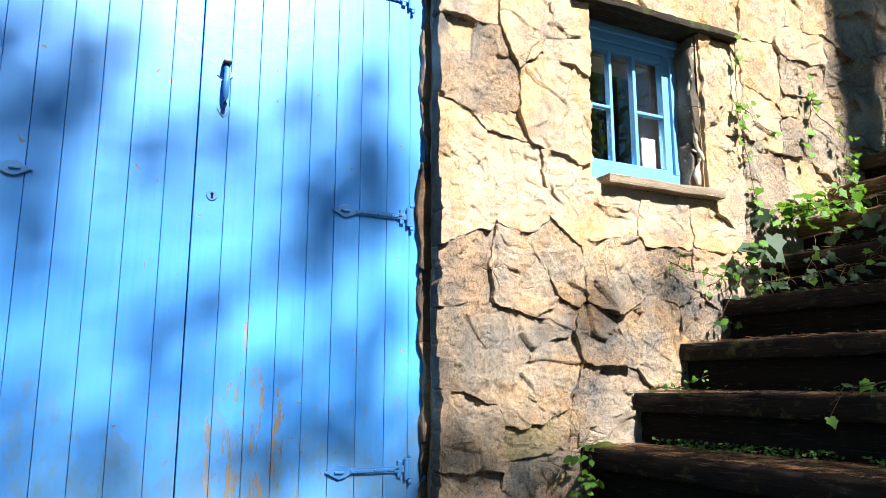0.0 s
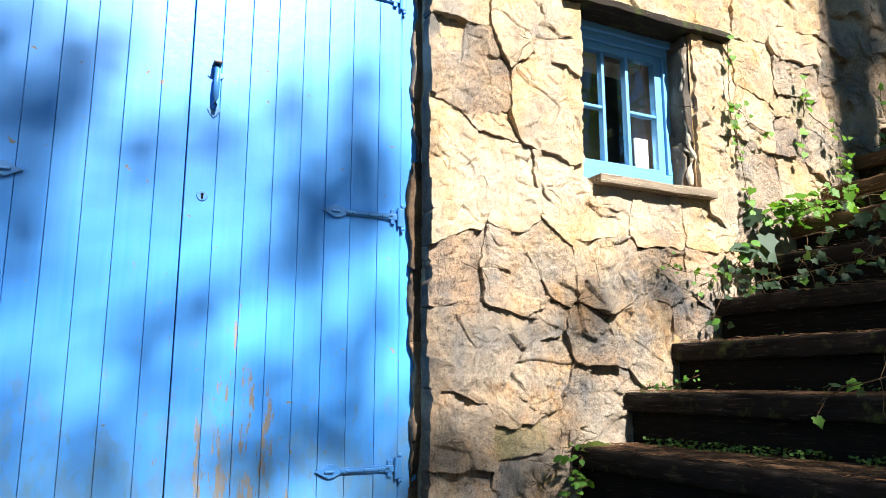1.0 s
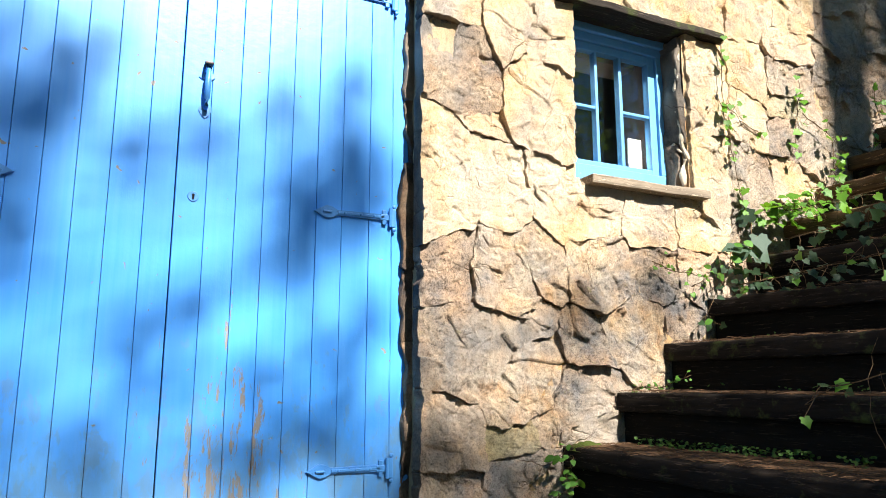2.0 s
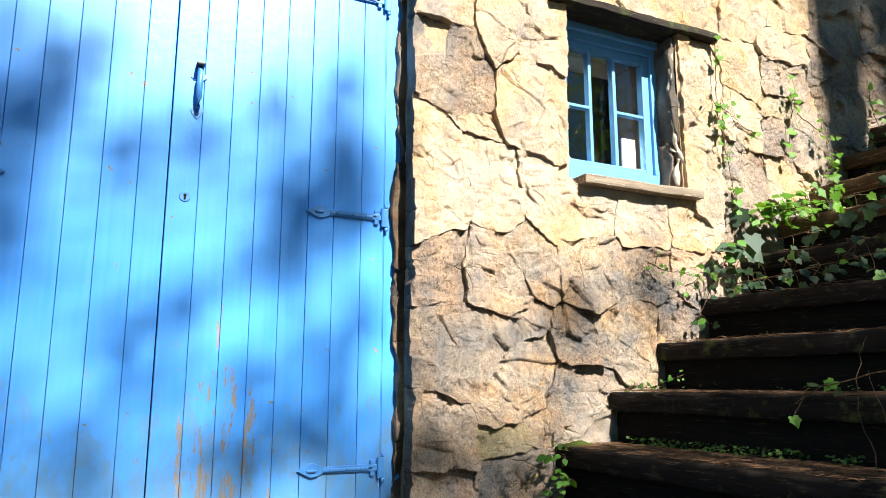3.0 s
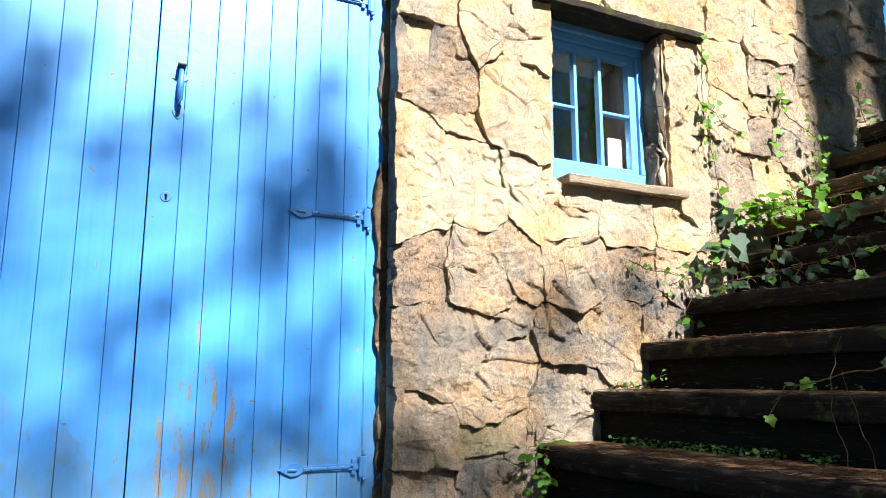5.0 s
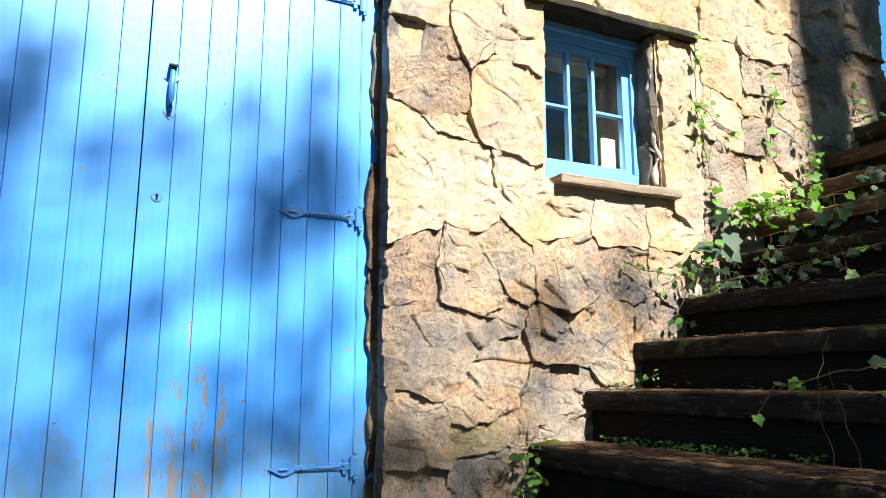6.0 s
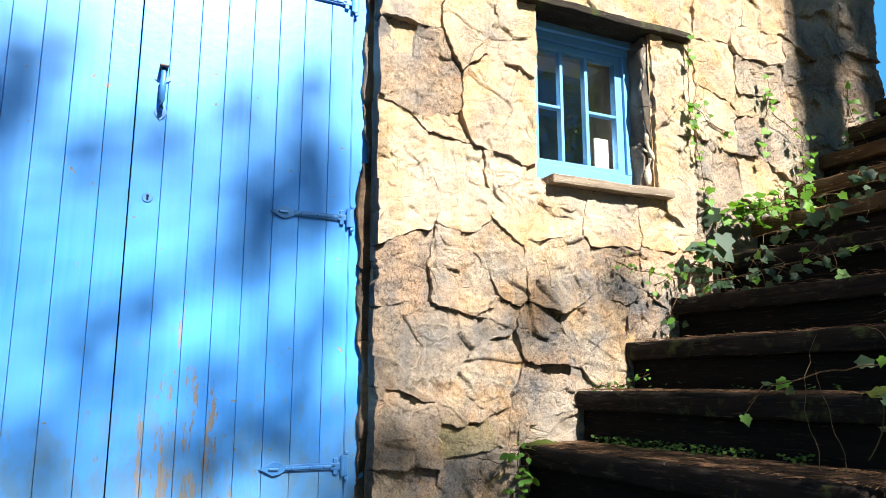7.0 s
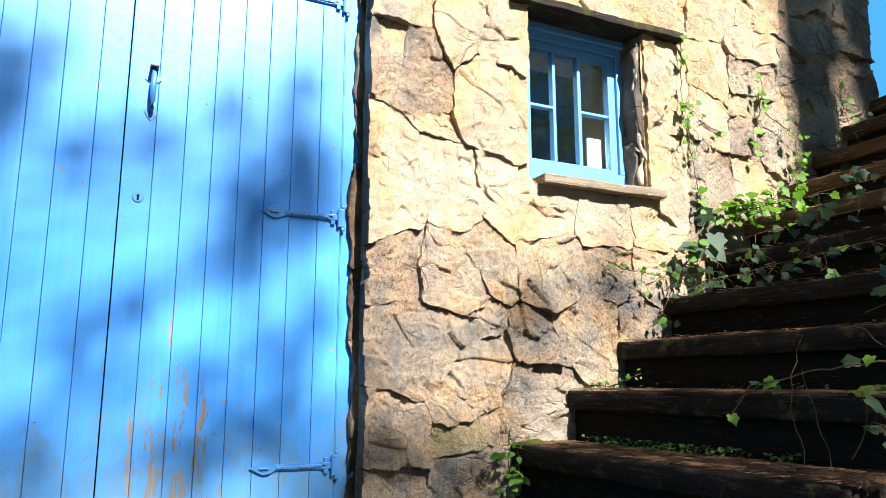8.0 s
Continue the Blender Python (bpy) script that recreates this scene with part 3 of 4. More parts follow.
def hinge(parent, tip, end, z, way):
    """Strap hinge with a spearhead, and a shaped plate on the frame. way: 1 runs to +x."""
    y = DOOR_Y - 0.009
    s = way
    neck = tip + 0.085 * s
    spear = [(tip, z), (tip + 0.022 * s, z + 0.012), (tip + 0.045 * s, z + 0.024), (tip + 0.066 * s, z + 0.020), (neck, z + 0.010),
             (end, z + 0.012), (end, z - 0.012), (neck, z - 0.010), (tip + 0.066 * s, z - 0.020), (tip + 0.045 * s, z - 0.024), (tip + 0.022 * s, z - 0.012)]
    strap = part("strap_hinge", outline_plate(spear, y, DOOR_Y, 0.002), M_HINGE, parent, "blue-painted iron strap hinge")
    for v in strap.data.vertices:
        v.co.y -= 0.006 * max(0.0, 1 - abs(v.co.x - tip - 0.04 * s) / 0.045) * max(0.0, 1 - abs(v.co.z - z) / 0.03)
    part("rib", box(min(tip + 0.03 * s, tip + 0.062 * s), max(tip + 0.03 * s, tip + 0.062 * s), y - 0.009, y, z - 0.004, z + 0.004, 0.003), M_HINGE, strap)
    part("rib", box(min(neck, end), max(neck, end), y - 0.004, y, z - 0.005, z + 0.005, 0.002), M_HINGE, strap)
    for k, (w, h) in enumerate(((0.016, 0.027), (0.034, 0.011))):
        part("plate", box(end - w * 0.5, end + w * 0.5, y - 0.003 - 0.001 * k, DOOR_Y, z - h, z + h, 0.003), M_HINGE, strap)
    barrel, f = tube([(end + 0.022 * s, y - 0.004, z - 0.034), (end + 0.022 * s, y - 0.004, z + 0.034)], [0.0055, 0.0055], 10)
    pydata("barrel", barrel, f, M_HINGE, strap)
    for dz in (-0.042, 0.042):
        bm = bmesh.new()
        bmesh.ops.create_uvsphere(bm, u_segments=10, v_segments=6, radius=0.008, matrix=Matrix.LocRotScale((end + 0.038 * s, y - 0.001, z + dz), None, (1, 0.5, 1)))
        part("knuckle", bm, M_HINGE, strap, "", True)
    part("frame_plate", box(end + 0.026 * s - 0.006, end + 0.026 * s + 0.02, y - 0.002, DOOR_Y, z - 0.034, z + 0.034, 0.004), M_HINGE, strap)
    for dx in (0.11, 0.17, 0.22):
        if dx < abs(end - tip) - 0.01:
            bm = bmesh.new()
            bmesh.ops.create_uvsphere(bm, u_segments=8, v_segments=5, radius=0.005, matrix=Matrix.LocRotScale((tip + dx * s, y - 0.004, z), None, (1, 0.5, 1)))
            part("nail", bm, M_HINGE, strap, "", True)


def leaf_door(name, seams, tip, end, way, lift, label):
    x0, x1 = seams[0], seams[-1]
    ob = thing(name, ((x0 + x1) / 2, DOOR_Y + 0.03, -0.03), label, "door", kind="structure")
    rng = random.Random(int(100 * abs(x0)))
    for a, b in zip(seams, seams[1:]):
        a, b = a + 0.0007, b - 0.0007
        dy = rng.uniform(-0.0012, 0.0012)
        bm = box(a, b, DOOR_Y + dy, DOOR_Y + 0.028 + dy, -0.03, DOOR_T - 0.01, 0.002, 2)
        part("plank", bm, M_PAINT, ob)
    part("backing", box(x0 + 0.01, x1 - 0.01, DOOR_Y + 0.031, DOOR_Y + 0.05, -0.02, DOOR_T - 0.02), M_IRON, ob, "dark ledges behind the boards")
    for z in (0.086, 0.958, 1.806):
        hinge(ob, tip, end, z + lift, way)
    return ob


door_left = leaf_door("door_1", (-1.535, -1.44, -1.348, -1.259, -1.170, -1.078, -0.985, -0.881, -0.7935), -1.238, -1.515, -1, 0.022, "closed blue-painted plank door leaf with strap hinges")
door_right = leaf_door("door_2", (-0.791, -0.697, -0.602, -0.512, -0.420, -0.328, -0.236, -0.134, -0.048), -0.337, -0.078, 1, 0.0, "closed blue-painted plank door leaf with flaking paint, handle and lock")


def door_handle():
    y = DOOR_Y
    x = -0.716
    heart = [(x, 1.228), (x + 0.012, 1.240), (x + 0.021, 1.256), (x + 0.019, 1.268), (x + 0.008, 1.272), (x, 1.266), (x - 0.008, 1.272), (x - 0.019, 1.268), (x - 0.021, 1.256), (x - 0.012, 1.240)]
    h = part("door_handle", outline_plate(heart, y - 0.005, y), M_HINGE, door_right, "blue-painted iron pull handle")
    top = [(x - 0.026, 1.372), (x - 0.022, 1.388), (x - 0.010, 1.384), (x - 0.006, 1.410), (x + 0.006, 1.414), (x + 0.010, 1.386), (x + 0.022, 1.390), (x + 0.026, 1.374), (x + 0.014, 1.364), (x - 0.014, 1.364)]
    part("top_plate", outline_plate(top, y - 0.005, y), M_HINGE, h)
    pts = [(x, y - 0.004, 1.395), (x, y - 0.026, 1.400), (x, y - 0.036, 1.385), (x, y - 0.038, 1.34), (x, y - 0.036, 1.29), (x, y - 0.028, 1.268), (x, y - 0.004, 1.262)]
    v, f = tube(pts, [0.008, 0.008, 0.0085, 0.0105, 0.009, 0.0075, 0.007], 10)
    pydata("grip", v, f, M_HINGE, h, "", True)
    part("thumb_latch", box(x - 0.014, x + 0.014, y - 0.048, y - 0.002, 1.405, 1.413, 0.003), M_IRON, h, "dark thumb piece")
    kx, kz = -0.736, 0.963
    bm = bmesh.new()
    bmesh.ops.create_cone(bm, cap_ends=True, segments=28, radius1=0.018, radius2=0.016, depth=0.005, matrix=pose(kx, y - 0.0025, kz, 90))
    k = part("lock_plate", bm, M_HINGE, door_right, "round blue-painted escutcheon")
    slot = [(kx + 0.005 * math.cos(a), kz + 0.004 + 0.005 * math.sin(a)) for a in [radians(d) for d in range(-50, 231, 28)]] + [(kx - 0.0035, kz - 0.011), (kx + 0.0035, kz - 0.011)]
    part("keyhole", outline_plate(slot, y - 0.0058, y - 0.004, 0), M_RISER, k, "dark keyhole")


door_handle()
bm = bmesh.new()
add_box(bm, -0.0455, 0.03, DOOR_Y + 0.004, DOOR_Y + 0.10, -0.03, DOOR_T)
add_box(bm, DOOR_L, -1.5375, DOOR_Y + 0.004, DOOR_Y + 0.10, -0.03, DOOR_T)
add_box(bm, -1.5375, -0.0455, DOOR_Y + 0.004, DOOR_Y + 0.10, DOOR_T - 0.008, DOOR_T + 0.05)
bmesh.ops.bevel(bm, geom=bm.edges[:], offset=0.003, segments=2, affect="EDGES")
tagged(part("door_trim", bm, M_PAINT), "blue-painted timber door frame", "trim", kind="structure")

# ---- window ----
win = thing("window_1", (1.0, 0.16, WIN_B), "small blue-painted timber window with six panes in a deep stone opening", "window", kind="structure")
FY = 0.125
frame_parts = [
    ("window_frame", 0.735, 1.298, FY, FY + 0.075, 1.215, 1.288),
    ("window_frame", 1.262, 1.298, FY, FY + 0.075, 1.288, 1.86),
    ("window_frame", 0.735, 0.771, FY, FY + 0.075, 1.288, 1.86),
    ("window_frame", 0.735, 1.298, FY, FY + 0.075, 1.86, 1.94),
    ("head_bead", 0.735, 1.298, FY - 0.022, FY - 0.001, 1.895, 1.942),
    ("stile", 1.222, 1.2605, FY + 0.014, FY + 0.055, 1.289, 1.858),
    ("stile", 0.7725, 0.80, FY + 0.014, FY + 0.055, 1.289, 1.858),
    ("top_rail", 0.80, 1.222, FY + 0.014, FY + 0.055, 1.822, 1.858),
    ("bottom_rail", 0.80, 1.222, FY + 0.014, FY + 0.055, 1.289, 1.312),
    ("glazing_bar", 0.918, 0.934, FY + 0.016, FY + 0.052, 1.312, 1.822),
    ("glazing_bar", 1.052, 1.070, FY + 0.016, FY + 0.052, 1.312, 1.822),
    ("glazing_bar", 0.80, 0.918, FY + 0.018, FY + 0.050, 1.552, 1.566),
    ("glazing_bar", 1.070, 1.222, FY + 0.018, FY + 0.050, 1.556, 1.570),
]
for name, *dims in frame_parts:
    part(name, box(*dims, 0.004), M_SASH, win)
for x0, x1, z0, z1 in ((0.80, 0.918, 1.312, 1.552), (0.80, 0.918, 1.566, 1.822), (0.934, 1.052, 1.312, 1.822), (1.070, 1.222, 1.312, 1.556), (1.070, 1.222, 1.57, 1.822)):
    pane = part("pane", box(x0 - 0.002, x1 + 0.002, FY + 0.030, FY + 0.034, z0 - 0.002, z1 + 0.002), M_GLASS, win, "clear window glass")
    pane.visible_shadow = False
part("window_sill", rough_plank(0.735, 1.362, -0.055, 0.20, 1.150, 1.186, 0, 0.004), M_SILL, win, "weathered grey timber sill")
part("lintel", rough_plank(0.62, 1.535, -0.040, 0.30, 1.926, 1.960, 0, 0.006), M_LINTEL, win, "dark mossy timber lintel")
bm = bmesh.new()
add_box(bm, WIN_L - 0.06, WIN_L + 0.028, 0.202, 0.44, WIN_B, WIN_T)
add_box(bm, WIN_R - 0.03, WIN_R + 0.06, 0.202, 0.44, WIN_B, WIN_T)
add_box(bm, WIN_L + 0.028, WIN_R - 0.03, 0.302, 0.44, 1.872, WIN_T + 0.05)
add_box(bm, WIN_L + 0.028, WIN_R - 0.03, 0.202, 0.44, WIN_B - 0.05, 1.235)
part("inner_reveal", bm, M_PLASTER, win, "old plaster round the inside of the opening")
bm = box(1.14, 1.215, 0.200, 0.212, 1.237, 1.47, 0.002)
tagged(part("card", bm, M_CARD), "white card leaning inside the window", "card")

# ---- stair ----
RUN, RISE, X1, Z1, SKEW = 0.255, 0.193, 0.585, 0.141, 0.08
LONG = 1.36


def skewed(bm):
    for v in bm.verts:
        v.co.x += SKEW * -v.co.y
    return bm


def build_stair():
    rng = random.Random(3)
    ob = thing("stair", (X1, -0.7, -0.05), "outdoor stair of dark weathered timber treads and boards beside the wall", "stair", kind="structure")
    for n in range(12):
        x, z = X1 + RUN * n, Z1 + RISE * n
        end = -LONG + rng.uniform(-0.05, 0.05) if n else -1.28
        t = rough_plank(x, x + RUN + 0.075, end, -0.002, z - 0.072, z, 1, 0.006, 0.028, 0.01)
        tilt = rng.uniform(-0.006, 0.010)
        for v in t.verts:
            v.co.z += tilt * -v.co.y
        # lit brown from the sixth tread up, shade-darkened colour below it
        part("tread", skewed(t), M_LIT if n > 4 else M_TREAD, ob, "brown sleeper tread with sunlight put into its colour" if n > 4 else "dark weathered sleeper tread with shade in its colour", True)
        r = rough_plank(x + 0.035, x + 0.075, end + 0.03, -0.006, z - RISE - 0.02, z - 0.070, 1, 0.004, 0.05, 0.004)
        part("riser", skewed(r), M_TREAD if n > 4 else M_RISER, ob, "weathered riser board" if n > 4 else "dark riser board with shade put into its colour", True)


build_stair()


# ---- trees whose leaves shade the wall and show in the panes ----
def crown(name, base, top, clumps, rng, per, leaf, label, girth):
    """A tree: a tapered trunk with limbs to each clump, and a crown of many small leaves."""
    ob = thing(name, base, label, "tree")
    bx, by, bz = base
    trunk = [(bx + 0.12 * math.sin(k * 1.3), by + 0.1 * math.sin(k * 2.1), bz - 0.2 + (top - bz) * k / 9) for k in range(10)]
    v, f = tube(trunk, [girth * (1.15 - 0.08 * k) if k else girth * 1.6 for k in range(10)], 14)
    pydata("trunk", v, f, M_BARK, ob, "", True)
    verts, faces = [], []
    for cx, cy, cz, r in clumps:
        start = Vector(min(trunk, key=lambda p: abs(p[2] - (cz - 0.45 * math.hypot(cx - bx, cy - by)))))
        c = Vector((cx, cy, cz))
        mid = (start + c) / 2 + Vector((0, 0, 0.12 * (c - start).length))
        v, f = tube([start, mid, c], [girth * 0.16, girth * 0.07, 0.006], 6)
        pydata("limb", v, f, M_BARK, ob, "", True)
        for _ in range(int(per * r * r)):
            d = Vector((rng.gauss(0, 1), rng.gauss(0, 1), rng.gauss(0, 1))) * r * 0.62
            p = c + d
            a = Vector((rng.gauss(0, 1), rng.gauss(0, 1), rng.gauss(0, 0.6))).normalized()
            b = a.orthogonal().normalized()
            s = leaf * rng.uniform(0.6, 1.3)
            i = len(verts)
            verts += [p - a * s, p + b * s * 0.5, p + a * s, p - b * s * 0.5]
            faces.append((i, i + 1, i + 2, i + 3))
    pydata("crown", verts, faces, M_CROWN, ob, "green leaves")
    return ob


def toward_sun(x, y, z, d):
    p = Vector((x, y, z)) + SUN * d
    return p.x, p.y, p.z


rng = random.Random(21)
over_door = []
for x, z, r in ((-1.30, 1.25, 0.14), (-1.17, 1.20, 0.115), (-1.12, 1.38, 0.09), (-1.28, 0.84, 0.08), (-1.21, 0.76, 0.07), (-0.89, 1.12, 0.075), (-0.69, 1.15, 0.06),
                (-0.43, 1.30, 0.07), (-0.39, 0.87, 0.09), (-0.185, 1.42, 0.065), (-0.17, 1.28, 0.065), (-0.315, 1.07, 0.10), (-0.14, 1.13, 0.075), (-0.26, 0.91, 0.10), (-0.14, 0.99, 0.065),
                (-0.83, 0.41, 0.08), (-0.69, 0.60, 0.06), (-0.24, 0.46, 0.08), (-1.18, 0.33, 0.05), (-1.0, 0.25, 0.045), (-0.285, 0.16, 0.08), (-0.10, 0.12, 0.12), (-0.50, 0.06, 0.08), (-0.95, 0.05, 0.06),
                (0.08, 0.0, 0.09), (0.30, -0.04, 0.09), (0.50, 0.0, 0.09), (0.66, 0.50, 0.06), (1.05, 0.58, 0.07), (-1.47, 1.15, 0.1),
                (-0.50, 0.45, 0.045), (-0.38, 0.64, 0.045), (-0.12, 0.62, 0.05), (-0.12, 0.35, 0.05), (-0.62, 0.20, 0.05), (-0.42, 0.30, 0.05)):
    over_door.append((*toward_sun(x, 0.12, z, rng.uniform(16.0, 18.5)), r * 1.35))
for _ in range(26):
    over_door.append((rng.uniform(-5.5, -1.8), rng.uniform(-15, -11), rng.uniform(9, 14), rng.uniform(0.3, 0.6)))
crown("broadleaf_tree", (-1.9, -13.0, -0.05), 14.0, over_door, rng, 2300, 0.05, "tall broadleaf tree with an open crown", 0.24)

# dense low crown, unseen, added on the bank to keep the stair in shade
shade = []
for k in range(10):
    for j in range(4):
        x, y = 0.52 + 0.28 * k, -0.50 - 0.26 * j
        if x > 1.8 and (j + k) % 2:
            continue
        shade.append((*toward_sun(x, y, 0.2 + 0.757 * max(0.0, x - 0.6), rng.uniform(4.6, 6.2)), 0.15))
crown("stair_shade_tree", (2.6, -4.3, hill(2.6, -4.3)), 4.3, shade, rng, 3300, 0.04, "unseen dense tree added on the bank to shade the stair", 0.13)

# a big trunk that throws its straight shadow on the far end of the wall
tall = [(rng.uniform(2.0, 6.5), rng.uniform(-12.5, -9.0), rng.uniform(14.0, 16.5), rng.uniform(0.5, 0.9)) for _ in range(22)]
crown("oak_tree", (3.38, -10.0, hill(3.38, -10.0)), 15.5, tall, rng, 200, 0.07, "tall oak standing on the bank", 0.28)
# second unseen trunk, added to widen that shadow; clumps close the gap above
crown("oak_tree", (3.98, -10.4, hill(3.98, -10.4)), 15.0, [(3.98 + rng.uniform(-1.5, 1.5), -10.4 + rng.uniform(-1.5, 1.5), rng.uniform(14.0, 16.0), 0.6) for _ in range(9)] + [(*toward_sun(x, 0, z, 14.0), 0.16) for x, z in ((2.58, 2.02), (2.62, 2.14), (2.60, 2.3), (2.56, 2.45), (2.62, 2.6), (2.25, 2.45))], rng, 1300, 0.07, "unseen second oak added to widen the shadow on the wall", 0.30)
# first four show in the panes; the unseen rest are added to block sky
for bx, by, h in ((9.5, -10.0, 12.0), (13.0, -15.0, 15.0), (8.6, -13.5, 13.0), (16.0, -9.0, 13.0), (-8.0, -5.0, 12.0), (-9.5, -10.0, 13.0), (-11.0, -15.0, 14.0), (-6.0, -19.0, 12.0), (-1.5, -21.0, 12.0), (3.0, -20.0, 12.0), (7.5, -19.0, 13.0)):
    puffs = []
    for _ in range(34):
        z = rng.uniform(2.5, h + 0.8)
        w = 2.6 * math.sin(math.pi * min(0.95, (z - 1.0) / h)) + 0.4
        puffs.append((bx + rng.uniform(-w, w), by + rng.uniform(-w, w), z, rng.uniform(0.4, 0.9)))
    crown("woodland_tree", (bx, by, hill(bx, by)), h, puffs, rng, 200 if bx > 8 else 420, 0.09 if bx > 8 else 0.13, "leafy woodland tree facing the house", 0.2)

# ---- ivy and small plants ----
def leaf_mesh(name, material, lobes=True, curl=0.16):
    """One leaf of length 1 along y: five lobes, folded along its midrib, tip bent down."""
    half = [(0.22, -0.13), (0.47, -0.02), (0.41, 0.20), (0.55, 0.42), (0.33, 0.58), (0.16, 0.80)] if lobes else [(0.20, 0.10), (0.36, 0.38), (0.30, 0.66), (0.12, 0.90)]
    ribs = [(0, 0.02), (0, 0.35), (0, 0.68), (0, 1.0)]
    verts = [(x, y, -curl * y * y) for x, y in ribs]
    faces = []
    for side in (1, -1):
        at = len(verts)
        verts += [(side * x, y, 0.22 * x - curl * y * y - 0.25 * x * x) for x, y in half]
        tri = [(0, at, at + 1), (0, at + 1, at + 2), (0, at + 2, 1), (1, at + 2, at + 3), (1, at + 3, at + 4), (1, at + 4, 2), (2, at + 4, at + 5), (2, at + 5, 3)] if lobes else \
              [(0, at, 1), (at, at + 1, 1), (1, at + 1, 2), (at + 1, at + 2, 2), (2, at + 2, 3), (at + 2, at + 3, 3)]
        faces += [t if side > 0 else t[::-1] for t in tri]
    me = bpy.data.meshes.new(name)
    me.from_pydata(verts, [], faces)
    me.materials.append(material)
    me.polygons.foreach_set("use_smooth", [True] * len(me.polygons))
    me.update()
    return me


IVY = [leaf_mesh("leaf", M_IVY), leaf_mesh("leaf", M_IVY, True, 0.3)]
OLD = [leaf_mesh("leaf", M_IVY_OLD), leaf_mesh("leaf", M_IVY_OLD, True, 0.28)]
PALE = [leaf_mesh("leaf", M_IVY_PALE), leaf_mesh("leaf", M_IVY_PALE, True, 0.3)]
FRESH = [leaf_mesh("leaf", M_FRESH, False), leaf_mesh("leaf", M_FRESH, False, 0.35)]
plants = random.Random(77)


def vine(name, label, stems, count, small, large, meshes, spread=0.03, facing=(-0.35, -0.75, 0.45), category="ivy", droop=0.6):
    """A climbing or creeping plant: woody stems, leaf stalks, and leaves turned to the light."""
    ob = thing(name, stems[0][0], label, category, "ivy by the stair" if category == "ivy" else "")
    verts, faces = [], []

    def add(points, radii, sides):
        v, f = tube(points, radii, sides)
        faces.extend(tuple(i + len(verts) for i in q) for q in f)
        verts.extend(v)
    total = sum((Vector(b) - Vector(a)).length for st in stems for a, b in zip(st, st[1:]))
    for st in stems:
        fine = []
        for a, b in zip(st, st[1:]):
            for k in range(5):
                p = Vector(a).lerp(Vector(b), k / 5)
                fine.append(p + noise.noise_vector(p * 25) * 0.010)
        fine.append(Vector(st[-1]))
        add(fine, [0.0024 - 0.0012 * i / len(fine) for i in range(len(fine))], 5)
        long = sum((Vector(b) - Vector(a)).length for a, b in zip(st, st[1:]))
        for _ in range(max(2, round(count * long / total))):
            base = plants.choice(fine)
            off = Vector((plants.gauss(0, 1), plants.gauss(0, 0.7), plants.gauss(0, 1))) * spread
            off.y = -abs(off.y)
            p = base + off
            up = (Vector(facing) + Vector((plants.gauss(0, 0.35), plants.gauss(0, 0.35), plants.gauss(0, 0.35)))).normalized()
            tip = Vector((plants.gauss(0, 0.7), plants.gauss(0, 0.4), -droop + plants.gauss(0, 0.5)))
            tip = (tip - up * tip.dot(up)).normalized()
            across = tip.cross(up)
            size = 0.8 * plants.uniform(small, large) if plants.random() < 0.75 else plants.uniform(small * 0.6, small)
            leaf = new("leaf", plants.choice(meshes))
            m = Matrix((across, tip, up)).transposed().to_4x4()
            leaf.matrix_basis = Matrix.Translation(p) @ m @ Matrix.Diagonal((size * plants.uniform(0.85, 1.15), size, size, 1))
            hang(leaf, ob)
            add([base, (base + p) / 2 + Vector((0, -0.004, 0.006)), p], [0.0013, 0.0011, 0.0009], 4)
        pydata("stem", verts, faces, M_STEM, ob, "thin brown stem with leaf stalks", True)
        verts.clear()
        faces.clear()
    return ob


vine("ivy", "green ivy hanging down the sunlit stones beside the window",
     [[(1.535, -0.02, 1.93), (1.51, -0.03, 1.75), (1.50, -0.03, 1.60), (1.53, -0.03, 1.45), (1.56, -0.03, 1.25), (1.60, -0.04, 1.05)], [(1.52, -0.03, 1.62), (1.60, -0.04, 1.55), (1.71, -0.05, 1.50)]], 34, 0.028, 0.052, IVY, 0.022)
vine("ivy", "thin young ivy climbing the stones above the stair", [[(2.03, -0.03, 1.76), (1.98, -0.03, 1.6), (1.96, -0.03, 1.42)], [(2.02, -0.04, 1.66), (2.20, -0.06, 1.55), (2.16, -0.08, 1.38)]], 24, 0.032, 0.06, IVY, 0.03)
vine("ivy", "sprig of ivy on the shaded end of the wall", [[(2.62, -0.03, 1.92), (2.60, -0.04, 1.78), (2.64, -0.05, 1.68)]], 10, 0.035, 0.06, IVY, 0.025)
vine("ivy", "bright clump of ivy creeping over the edge of a tread", [[(1.70, -0.06, 1.12), (1.90, -0.10, 1.16), (2.12, -0.12, 1.31)], [(1.74, -0.08, 1.13), (1.84, -0.22, 1.14), (1.9, -0.34, 1.15)]], 100, 0.036, 0.07, IVY, 0.04, (-0.3, -0.5, 0.8))
vine("ivy", "large pale old ivy leaves against the wall", [[(1.60, -0.05, 1.07), (1.54, -0.10, 0.99), (1.50, -0.11, 0.90)]], 5, 0.10, 0.13, PALE, 0.03, (-0.25, -0.8, 0.5))
vine("ivy", "dark ivy tumbling down beside the treads", [[(1.52, -0.08, 0.97), (1.42, -0.08, 0.86), (1.36, -0.06, 0.76), (1.30, -0.03, 0.62)], [(1.42, -0.08, 0.86), (1.45, -0.2, 0.80)]], 40, 0.032, 0.06, OLD + OLD + [FRESH[0]], 0.04, (-0.6, -0.5, 0.5))
